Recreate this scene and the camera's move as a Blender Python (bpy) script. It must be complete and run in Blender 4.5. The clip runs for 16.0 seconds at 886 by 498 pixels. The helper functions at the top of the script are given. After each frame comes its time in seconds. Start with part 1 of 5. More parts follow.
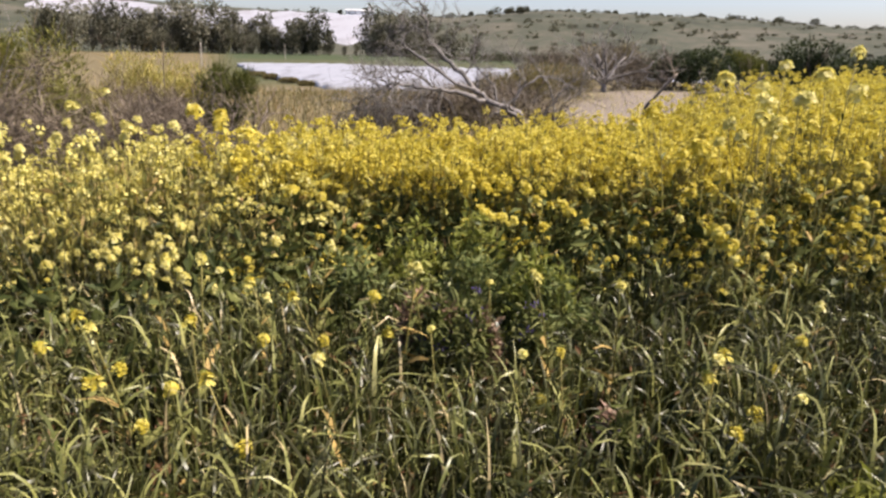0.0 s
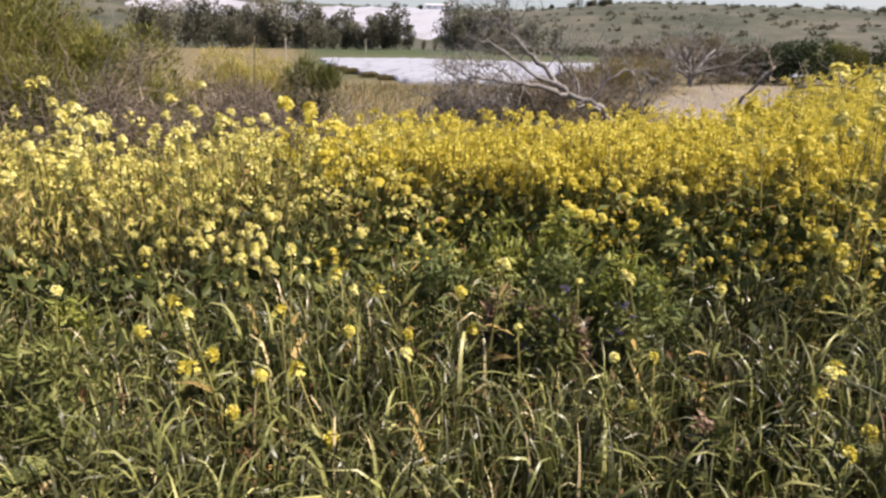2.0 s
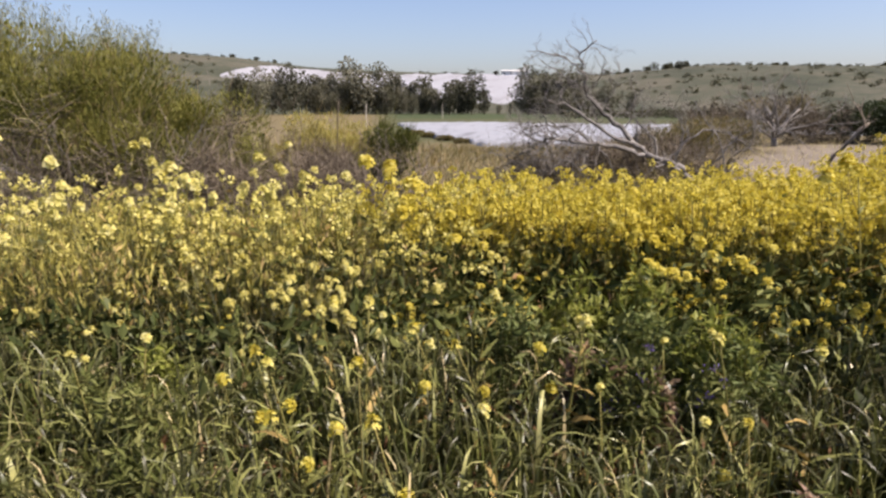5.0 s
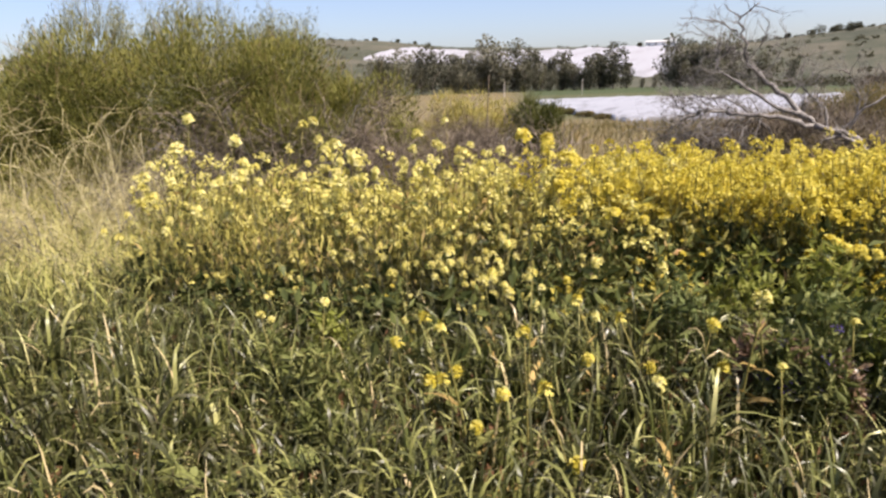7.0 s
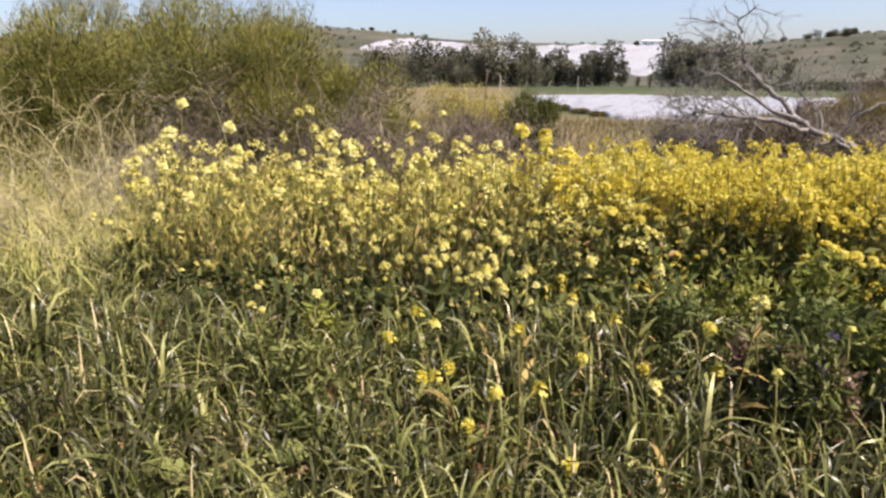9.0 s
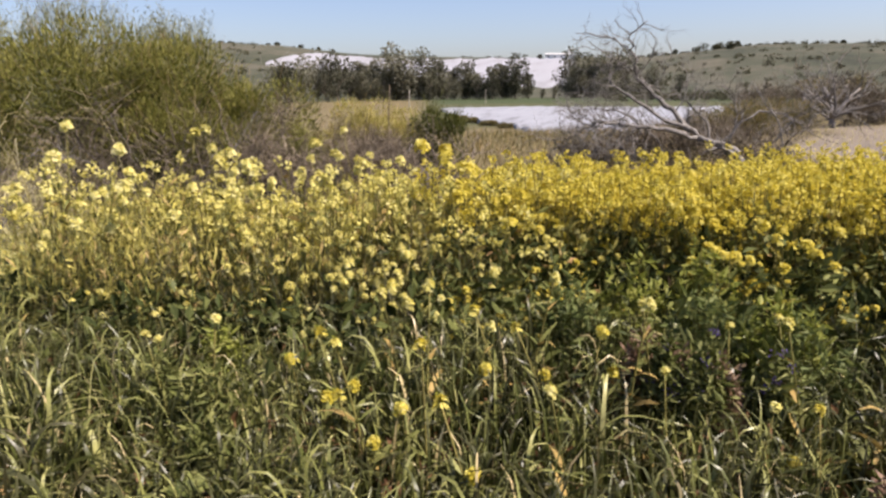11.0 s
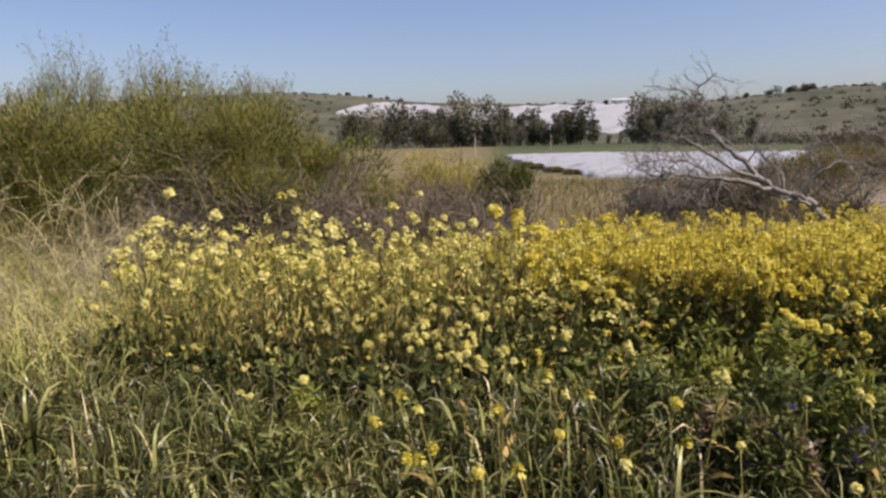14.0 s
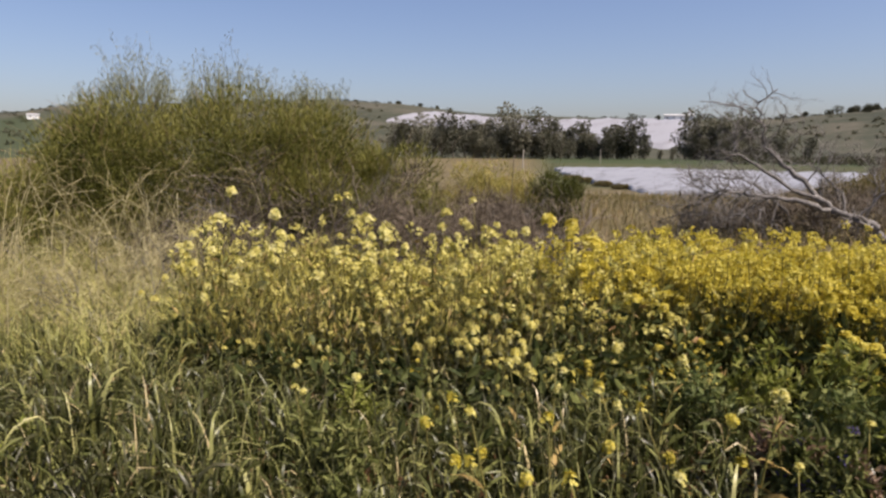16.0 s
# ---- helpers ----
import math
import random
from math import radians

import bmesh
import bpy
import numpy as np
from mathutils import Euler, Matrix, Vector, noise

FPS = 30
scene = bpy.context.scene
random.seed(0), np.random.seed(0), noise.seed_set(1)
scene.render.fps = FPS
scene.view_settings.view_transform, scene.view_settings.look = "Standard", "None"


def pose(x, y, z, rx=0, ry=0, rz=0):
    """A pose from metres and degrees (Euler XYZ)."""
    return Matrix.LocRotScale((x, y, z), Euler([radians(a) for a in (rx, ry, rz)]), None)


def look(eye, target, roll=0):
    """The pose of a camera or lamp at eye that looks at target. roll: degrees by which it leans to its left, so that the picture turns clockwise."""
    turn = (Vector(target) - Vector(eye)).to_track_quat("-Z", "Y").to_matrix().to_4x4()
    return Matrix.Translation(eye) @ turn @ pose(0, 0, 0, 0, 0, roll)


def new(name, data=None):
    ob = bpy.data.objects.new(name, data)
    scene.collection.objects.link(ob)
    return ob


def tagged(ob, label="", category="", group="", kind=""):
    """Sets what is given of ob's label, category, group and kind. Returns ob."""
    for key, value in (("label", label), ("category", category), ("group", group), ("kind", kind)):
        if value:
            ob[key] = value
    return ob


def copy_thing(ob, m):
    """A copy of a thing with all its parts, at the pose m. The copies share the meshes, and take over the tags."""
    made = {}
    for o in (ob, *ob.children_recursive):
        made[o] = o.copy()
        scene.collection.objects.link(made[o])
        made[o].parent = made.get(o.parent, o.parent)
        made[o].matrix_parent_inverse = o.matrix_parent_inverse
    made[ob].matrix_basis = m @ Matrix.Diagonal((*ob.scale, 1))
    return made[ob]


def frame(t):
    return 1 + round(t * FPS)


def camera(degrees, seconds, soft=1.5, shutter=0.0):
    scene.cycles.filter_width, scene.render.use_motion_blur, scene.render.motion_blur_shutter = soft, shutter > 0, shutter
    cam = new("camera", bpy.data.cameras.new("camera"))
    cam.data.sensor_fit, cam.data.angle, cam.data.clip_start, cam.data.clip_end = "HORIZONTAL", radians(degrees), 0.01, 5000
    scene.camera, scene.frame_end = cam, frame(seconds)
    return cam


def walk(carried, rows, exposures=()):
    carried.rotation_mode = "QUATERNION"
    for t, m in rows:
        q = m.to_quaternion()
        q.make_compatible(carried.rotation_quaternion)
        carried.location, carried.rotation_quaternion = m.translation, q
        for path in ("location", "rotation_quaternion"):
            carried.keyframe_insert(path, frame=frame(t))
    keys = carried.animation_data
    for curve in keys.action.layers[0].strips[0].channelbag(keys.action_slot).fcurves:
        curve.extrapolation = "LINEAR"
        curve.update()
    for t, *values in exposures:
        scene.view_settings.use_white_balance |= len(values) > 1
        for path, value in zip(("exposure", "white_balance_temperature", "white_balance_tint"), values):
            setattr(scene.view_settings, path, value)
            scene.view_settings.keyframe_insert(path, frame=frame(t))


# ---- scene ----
cam = camera(66.3, 16.0, soft=2.6)
PATH = [
    (0, (-0.026, 0.149, 1.472), (-0.047, 2.064, 0.896), 1.3),
    (0.5, (-0.049, 0.167, 1.468), (-0.167, 2.078, 0.891), 0.8),
    (1, (-0.066, 0.183, 1.457), (-0.251, 2.081, 0.855), 0.6),
    (1.5, (-0.079, 0.2, 1.453), (-0.295, 2.086, 0.822), 0.5),
    (2, (-0.079, 0.189, 1.461), (-0.315, 2.084, 0.866), 0.9),
    (2.5, (-0.078, 0.181, 1.461), (-0.335, 2.086, 0.907), 0.7),
    (3, (-0.083, 0.185, 1.459), (-0.356, 2.091, 0.919), 0.2),
    (3.5, (-0.087, 0.177, 1.457), (-0.419, 2.082, 0.947), 0.1),
    (6, (-0.131, 0.213, 1.415), (-0.706, 2.086, 1.014), -0.4),
    (6.5, (-0.16, 0.193, 1.411), (-0.853, 2.018, 0.975), -1.0),
    (7, (-0.188, 0.142, 1.413), (-1.018, 1.898, 0.935), -2.0),
    (7.5, (-0.205, 0.141, 1.413), (-1.059, 1.881, 0.919), -1.9),
    (8, (-0.208, 0.149, 1.415), (-1.036, 1.902, 0.92), -1.3),
    (8.5, (-0.216, 0.164, 1.412), (-1.018, 1.923, 0.901), -0.5),
    (9, (-0.218, 0.165, 1.413), (-1.021, 1.927, 0.914), -0.1),
    (9.5, (-0.213, 0.168, 1.408), (-0.984, 1.941, 0.895), -0.3),
    (10, (-0.195, 0.173, 1.408), (-0.884, 1.982, 0.906), 0.3),
    (12.5, (-0.132, 0.122, 1.496), (-0.631, 2.01, 1.061), -2.5),
    (13, (-0.148, 0.068, 1.519), (-0.797, 1.919, 1.127), -2.4),
    (13.5, (-0.158, 0.046, 1.534), (-0.876, 1.881, 1.196), -1.5),
    (14, (-0.164, 0.053, 1.544), (-0.925, 1.873, 1.213), -1.4),
    (14.5, (-0.193, 0.02, 1.531), (-1.058, 1.793, 1.201), -0.8),
    (15, (-0.202, -0.001, 1.538), (-1.129, 1.739, 1.201), -1.1),
    (15.5, (-0.201, -0.005, 1.536), (-1.111, 1.744, 1.2), -0.6),
    (16, (-0.196, 0.009, 1.527), (-1.076, 1.779, 1.226), 0.3),
]
walk(cam, [(t, look(eye, target, roll)) for t, eye, target, roll in PATH],
     exposures=[(t, stops, 6680, 18) for t, stops in ((0, 1.19), (0.5, 1.32), (1.5, 1.24), (3.5, 1.09), (6, 0.96), (7, 1.22), (9, 1.21), (10, 1.11), (12.5, 0.93), (14, 0.69), (16, 0.63))])

# ---- light ----
SUN_AZ, SUN_EL = radians(92), radians(56)   # azimuth from the +y way, clockwise; elevation
world = bpy.data.worlds.new("sky")
scene.world = world
world.use_nodes = True
wn = world.node_tree
sky = wn.nodes.new("ShaderNodeTexSky")
sky.sky_type, sky.sun_disc = "NISHITA", False
sky.sun_elevation, sky.sun_rotation = SUN_EL, SUN_AZ
sky.altitude, sky.air_density, sky.dust_density, sky.ozone_density = 0, 1.0, 1.4, 4.5
wn.nodes["Background"].inputs["Strength"].default_value = 0.080
hue = wn.nodes.new("ShaderNodeMix")
hue.data_type, hue.blend_type = "RGBA", "MULTIPLY"
hue.inputs[0].default_value, hue.inputs[7].default_value = 1.0, (1.02, 0.975, 1.02, 1.0)
wn.links.new(sky.outputs[0], hue.inputs[6])
wn.links.new(hue.outputs[2], wn.nodes["Background"].inputs["Color"])
sun = new("sun", bpy.data.lights.new("sun", "SUN"))
sun.data.energy, sun.data.angle, sun.data.color = 5.0, radians(0.55), (1.0, 0.94, 0.84)
sun_way = Vector((math.sin(SUN_AZ) * math.cos(SUN_EL), math.cos(SUN_AZ) * math.cos(SUN_EL), math.sin(SUN_EL)))
sun.matrix_world = look(sun_way * 50, (0, 0, 0))

# ---- materials ----


class Graph:
    """A short hand for one material's nodes."""

    def __init__(self, name):
        self.mat = bpy.data.materials.new(name)
        self.mat.use_nodes = True
        self.tree = self.mat.node_tree
        self.bsdf = self.tree.nodes["Principled BSDF"]
        self.out = self.tree.nodes["Material Output"]

    def node(self, kind, **values):
        n = self.tree.nodes.new(kind)
        for k, v in values.items():
            n.inputs[k.replace("_", " ")].default_value = v
        return n

    def link(self, a, b):
        self.tree.links.new(a, b)

    def noise(self, scale, detail=4.0, rough=0.6, coords=None):
        n = self.node("ShaderNodeTexNoise", Scale=scale, Detail=detail, Roughness=rough)
        if coords is None:
            coords = self.tree.nodes.new("ShaderNodeNewGeometry").outputs["Position"]
        self.link(coords, n.inputs["Vector"])
        return n.outputs["Fac"]

    def ramp(self, fac, stops):
        n = self.tree.nodes.new("ShaderNodeValToRGB")
        els = n.color_ramp.elements
        while len(els) < len(stops):
            els.new(0.5)
        for e, (p, c) in zip(els, stops):
            e.position, e.color = p, (*c, 1)
        self.link(fac, n.inputs["Fac"])
        return n.outputs["Color"]

    def mix(self, fac, a, b, mode="MIX"):
        n = self.tree.nodes.new("ShaderNodeMix")
        n.data_type, n.blend_type = "RGBA", mode
        for sock, v in ((n.inputs[0], fac), (n.inputs[6], a), (n.inputs[7], b)):
            if isinstance(v, (int, float)):
                sock.default_value = v
            elif isinstance(v, tuple):
                sock.default_value = (*v, 1)
            else:
                self.link(v, sock)
        return n.outputs[2]

    def math(self, op, a, b=0.0):
        n = self.tree.nodes.new("ShaderNodeMath")
        n.operation = op
        for sock, v in zip(n.inputs, (a, b)):
            if isinstance(v, (int, float)):
                sock.default_value = v
            else:
                self.link(v, sock)
        return n.outputs[0]

    def attr(self, name):
        n = self.tree.nodes.new("ShaderNodeAttribute")
        n.attribute_name = name
        return n.outputs["Fac"]

    def bump(self, height, strength, distance):
        n = self.node("ShaderNodeBump", Strength=strength, Distance=distance)
        self.link(height, n.inputs["Height"])
        self.link(n.outputs[0], self.bsdf.inputs["Normal"])


def leaf_material(name, stops, dry=(0.42, 0.34, 0.17), dry_share=0.0, tip_dry=0.0, rough=0.5, through_light=0.35, patch=2.0, by_thing=0.12, gloss=0.10):
    """Leaves, petals and blades: colour by piece and by patch, thin enough to let light through."""
    g = Graph(name)
    var, tip = g.attr("var"), g.attr("tip")
    info = g.tree.nodes.new("ShaderNodeObjectInfo").outputs["Random"]
    mixv = g.math("ADD", g.math("MULTIPLY", var, 0.62), g.math("MULTIPLY", info, by_thing))
    mixv = g.math("ADD", mixv, g.math("MULTIPLY", g.math("SUBTRACT", g.noise(patch, 3), 0.35), 0.7))
    col = g.ramp(mixv, stops)
    fine = g.noise(90.0, 3)
    col = g.mix(0.35, col, g.ramp(fine, [(0.3, (0.55, 0.55, 0.55)), (0.7, (1.25, 1.25, 1.2))]), "MULTIPLY")
    if dry_share or tip_dry:
        f = g.math("ADD", g.math("MULTIPLY", tip, tip_dry), g.math("MULTIPLY", g.math("GREATER_THAN", var, 1.0 - dry_share), 0.9))
        n = g.node("ShaderNodeClamp")
        g.link(f, n.inputs[0])
        col = g.mix(n.outputs[0], col, dry)
    g.link(col, g.bsdf.inputs["Base Color"])
    g.bsdf.inputs["Roughness"].default_value = rough
    g.bsdf.inputs["Specular IOR Level"].default_value = gloss
    if through_light:
        tr = g.tree.nodes.new("ShaderNodeBsdfTranslucent")
        g.link(g.mix(0.4, col, (1.0, 1.0, 0.55), "MULTIPLY"), tr.inputs["Color"])
        ms = g.tree.nodes.new("ShaderNodeMixShader")
        ms.inputs[0].default_value = through_light
        g.link(g.bsdf.outputs[0], ms.inputs[1])
        g.link(tr.outputs[0], ms.inputs[2])
        g.link(ms.outputs[0], g.out.inputs["Surface"])
    return g.mat


def bark_material(name, a, b, scale=30.0):
    g = Graph(name)
    n = g.noise(scale, 6, 0.7)
    big = g.noise(scale / 8, 3)
    col = g.mix(big, g.ramp(n, [(0.3, a), (0.7, b)]), g.ramp(n, [(0.35, tuple(v * 0.6 for v in a)), (0.7, tuple(v * 0.8 for v in b))]))
    g.link(col, g.bsdf.inputs["Base Color"])
    g.bsdf.inputs["Roughness"].default_value = 0.85
    g.bump(n, 0.6, 0.01)
    return g.mat


def ground_material():
    """Land: dark litter under the plants, dry grass, bare tan soil, a green crop strip and grey-green hills."""
    g = Graph("land")
    n1, n2, n3 = g.noise(6.0, 8, 0.7), g.noise(0.35, 5), g.noise(0.02, 6, 0.65)
    litter = g.ramp(n1, [(0.3, (0.014, 0.011, 0.007)), (0.6, (0.040, 0.029, 0.017)), (0.8, (0.09, 0.065, 0.036))])
    drygrass = g.ramp(g.mix(0.5, n1, n2), [(0.3, (0.060, 0.048, 0.024)), (0.5, (0.12, 0.096, 0.050)), (0.7, (0.20, 0.160, 0.090))])
    tan = g.ramp(g.mix(0.4, n1, n2), [(0.3, (0.125, 0.103, 0.078)), (0.7, (0.205, 0.174, 0.138))])
    green = g.ramp(g.noise(0.5, 6), [(0.3, (0.034, 0.046, 0.020)), (0.7, (0.058, 0.072, 0.034))])
    hill = g.ramp(g.mix(0.45, n3, g.noise(0.12, 6, 0.75)), [(0.36, (0.027, 0.030, 0.021)), (0.48, (0.054, 0.057, 0.038)), (0.60, (0.096, 0.086, 0.063)), (0.7, (0.076, 0.083, 0.048))])
    col = litter
    for name, c in (("drygrass", drygrass), ("tan", tan), ("green", green), ("hill", hill)):
        col = g.mix(g.attr(name), col, c)
    g.link(col, g.bsdf.inputs["Base Color"])
    g.bsdf.inputs["Roughness"].default_value = 0.95
    g.bsdf.inputs["Specular IOR Level"].default_value = 0.1
    g.bump(n1, 0.8, 0.05)
    return g.mat


def cover_material(name, a, b, scale):
    """White plastic crop covers with soil specks along the rows."""
    g = Graph(name)
    m = g.node("ShaderNodeMapping", Scale=(1.0, 0.12, 1.0), Rotation=(0, 0, radians(62)))
    g.link(g.tree.nodes.new("ShaderNodeNewGeometry").outputs["Position"], m.inputs[0])
    streak = g.noise(scale, 5, 0.7, m.outputs[0])
    col = g.ramp(streak, [(0.30, a), (0.48, b), (0.8, tuple(min(1, v * 1.06) for v in b))])
    col = g.mix(g.math("MULTIPLY", g.noise(scale * 0.08, 4), 0.35), col, a)
    g.link(col, g.bsdf.inputs["Base Color"])
    g.bsdf.inputs["Roughness"].default_value = 0.55
    return g.mat


def plain_material(name, a, b, scale, rough=0.8):
    g = Graph(name)
    g.link(g.ramp(g.noise(scale, 5), [(0.3, a), (0.7, b)]), g.bsdf.inputs["Base Color"])
    g.bsdf.inputs["Roughness"].default_value = rough
    return g.mat


LAND = ground_material()
# oat stops start near black to stand in for shaded gaps between blades
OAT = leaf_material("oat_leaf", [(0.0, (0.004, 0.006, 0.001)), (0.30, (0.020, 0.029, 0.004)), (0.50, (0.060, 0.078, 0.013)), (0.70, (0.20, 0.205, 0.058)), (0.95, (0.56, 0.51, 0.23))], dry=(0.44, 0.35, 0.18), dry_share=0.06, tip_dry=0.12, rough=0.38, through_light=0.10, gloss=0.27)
FINE = leaf_material("fine_grass", [(0.0, (0.085, 0.100, 0.020)), (0.4, (0.265, 0.275, 0.066)), (0.8, (0.50, 0.47, 0.155))], dry=(0.52, 0.42, 0.20), dry_share=0.10, tip_dry=0.25, through_light=0.2)
STRAW = leaf_material("straw", [(0.0, (0.26, 0.22, 0.10)), (0.5, (0.46, 0.40, 0.21)), (0.9, (0.62, 0.55, 0.33))], rough=0.6)
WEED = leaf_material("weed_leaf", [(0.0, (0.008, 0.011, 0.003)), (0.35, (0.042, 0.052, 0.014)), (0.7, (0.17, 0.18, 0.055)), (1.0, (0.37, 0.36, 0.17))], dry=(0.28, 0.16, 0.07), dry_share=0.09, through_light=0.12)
MUSTARD_LEAF = leaf_material("mustard_leaf", [(0.0, (0.070, 0.080, 0.024)), (0.5, (0.195, 0.200, 0.060)), (1.0, (0.34, 0.32, 0.12))], dry=(0.36, 0.24, 0.08), dry_share=0.12, through_light=0.2)
MUSTARD_STEM = leaf_material("mustard_stem", [(0.0, (0.09, 0.08, 0.025)), (0.5, (0.19, 0.17, 0.05)), (1.0, (0.30, 0.23, 0.08))], through_light=0.0)
PETAL = leaf_material("yellow_petal", [(0.0, (0.40, 0.320, 0.024)), (0.45, (0.555, 0.455, 0.066)), (0.8, (0.65, 0.57, 0.15)), (1.0, (0.74, 0.67, 0.28))], rough=0.6, through_light=0.4)
PETAL_PALE = leaf_material("pale_yellow_petal", [(0.0, (0.53, 0.455, 0.085)), (0.5, (0.655, 0.59, 0.20)), (1.0, (0.76, 0.71, 0.40))], rough=0.6, through_light=0.4)
BUD = leaf_material("green_bud", [(0.0, (0.18, 0.19, 0.03)), (1.0, (0.40, 0.38, 0.06))], through_light=0.2)
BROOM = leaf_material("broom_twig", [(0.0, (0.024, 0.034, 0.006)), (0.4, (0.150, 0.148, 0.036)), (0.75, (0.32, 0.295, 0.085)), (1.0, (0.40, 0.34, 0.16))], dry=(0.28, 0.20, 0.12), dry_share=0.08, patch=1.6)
GREY_LEAF = leaf_material("grey_leaf", [(0.0, (0.10, 0.10, 0.055)), (0.6, (0.20, 0.195, 0.11)), (1.0, (0.32, 0.30, 0.18))], patch=2.0)
OCHRE = leaf_material("ochre_leaf", [(0.0, (0.13, 0.115, 0.028)), (0.5, (0.37, 0.325, 0.085)), (1.0, (0.58, 0.50, 0.17))], dry=(0.44, 0.31, 0.13), dry_share=0.15, through_light=0.22)
BROWN_TWIG = leaf_material("brown_twig", [(0.0, (0.045, 0.035, 0.025)), (0.45, (0.128, 0.100, 0.072)), (0.9, (0.31, 0.25, 0.185))], through_light=0.0, rough=0.8)
DARK_BRUSH = leaf_material("dark_brush", [(0.0, (0.030, 0.024, 0.017)), (0.5, (0.095, 0.076, 0.054)), (1.0, (0.27, 0.22, 0.16))], through_light=0.0, rough=0.8)
OLIVE_SHRUB = leaf_material("olive_shrub_leaf", [(0.0, (0.070, 0.062, 0.028)), (0.5, (0.165, 0.138, 0.062)), (1.0, (0.30, 0.25, 0.12))], dry=(0.34, 0.24, 0.12), dry_share=0.16)
SHADY_GREEN = leaf_material("shady_green_leaf", [(0.0, (0.022, 0.028, 0.008)), (0.5, (0.090, 0.098, 0.026)), (1.0, (0.21, 0.20, 0.065))])
GREY_PLUME = leaf_material("grey_plume", [(0.0, (0.12, 0.125, 0.075)), (0.6, (0.24, 0.245, 0.15)), (1.0, (0.36, 0.35, 0.23))], patch=2.0)
DARK_LEAF = leaf_material("dark_tree_leaf", [(0.0, (0.012, 0.020, 0.008)), (0.5, (0.030, 0.042, 0.016)), (1.0, (0.065, 0.078, 0.030))], through_light=0.2)
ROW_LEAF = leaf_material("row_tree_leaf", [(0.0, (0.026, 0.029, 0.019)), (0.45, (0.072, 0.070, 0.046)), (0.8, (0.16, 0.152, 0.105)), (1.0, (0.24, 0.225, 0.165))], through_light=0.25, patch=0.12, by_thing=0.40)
RED_WEED = leaf_material("reddish_weed", [(0.0, (0.10, 0.062, 0.040)), (0.5, (0.28, 0.175, 0.120)), (1.0, (0.46, 0.36, 0.26))])
VIOLET = leaf_material("violet_petal", [(0.0, (0.07, 0.045, 0.16)), (1.0, (0.20, 0.15, 0.36))])
DEADWOOD = bark_material("dead_wood", (0.060, 0.053, 0.046), (0.31, 0.28, 0.25), 26.0)
BARK = bark_material("bark", (0.11, 0.085, 0.065), (0.28, 0.225, 0.175))
COVER = cover_material("white_crop_cover", (0.085, 0.082, 0.080), (0.25, 0.255, 0.275), 0.8)
CHALK = cover_material("pale_chalk", (0.13, 0.115, 0.10), (0.285, 0.282, 0.295), 0.12)
WHITEWASH = plain_material("whitewash", (0.72, 0.71, 0.68), (0.84, 0.83, 0.80), 0.6)
ROOF = plain_material("roof_sheet", (0.38, 0.37, 0.36), (0.52, 0.51, 0.50), 0.8)
TIMBER = plain_material("grey_timber", (0.32, 0.28, 0.22), (0.48, 0.43, 0.35), 9.0)

# ---- mesh kit ----
rng = np.random.default_rng(7)


class Bag:
    """Gathers quads and triangles, with a tone per piece (var) and a place along it (tip)."""

    def __init__(self):
        self.v, self.q, self.t, self.var, self.tip, self.n = [], [], [], [], [], 0

    def add(self, v, q=None, t=None, var=0.5, tip=0.0):
        v = np.asarray(v, float).reshape(-1, 3)
        if q is not None and len(q):
            self.q.append(np.asarray(q, int).reshape(-1, 4) + self.n)
        if t is not None and len(t):
            self.t.append(np.asarray(t, int).reshape(-1, 3) + self.n)
        self.v.append(v)
        self.var.append(np.broadcast_to(np.asarray(var, float), (len(v),)))
        self.tip.append(np.broadcast_to(np.asarray(tip, float), (len(v),)))
        self.n += len(v)
        return self

    def mesh(self, name, material, smooth=False):
        v = np.concatenate(self.v)
        q = np.concatenate(self.q) if self.q else np.zeros((0, 4), int)
        t = np.concatenate(self.t) if self.t else np.zeros((0, 3), int)
        me = bpy.data.meshes.new(name)
        me.vertices.add(len(v))
        me.vertices.foreach_set("co", v.astype(np.float32).ravel())
        me.loops.add(4 * len(q) + 3 * len(t))
        me.loops.foreach_set("vertex_index", np.concatenate([q.ravel(), t.ravel()]).astype(np.int32))
        me.polygons.add(len(q) + len(t))
        me.polygons.foreach_set("loop_start", np.concatenate([4 * np.arange(len(q)), 4 * len(q) + 3 * np.arange(len(t))]).astype(np.int32))
        me.polygons.foreach_set("use_smooth", np.full(len(q) + len(t), smooth))
        for key, val in (("var", self.var), ("tip", self.tip)):
            a = me.attributes.new(key, "FLOAT", "POINT")
            a.data.foreach_set("value", np.concatenate(val).astype(np.float32))
        me.materials.append(material)
        me.update(calc_edges=True)
        return me


def part(name, data, parent, label=""):
    """Links a mesh as one part under a thing or under a part."""
    ob = new(name, data)
    ob.parent = parent
    return tagged(ob, label)


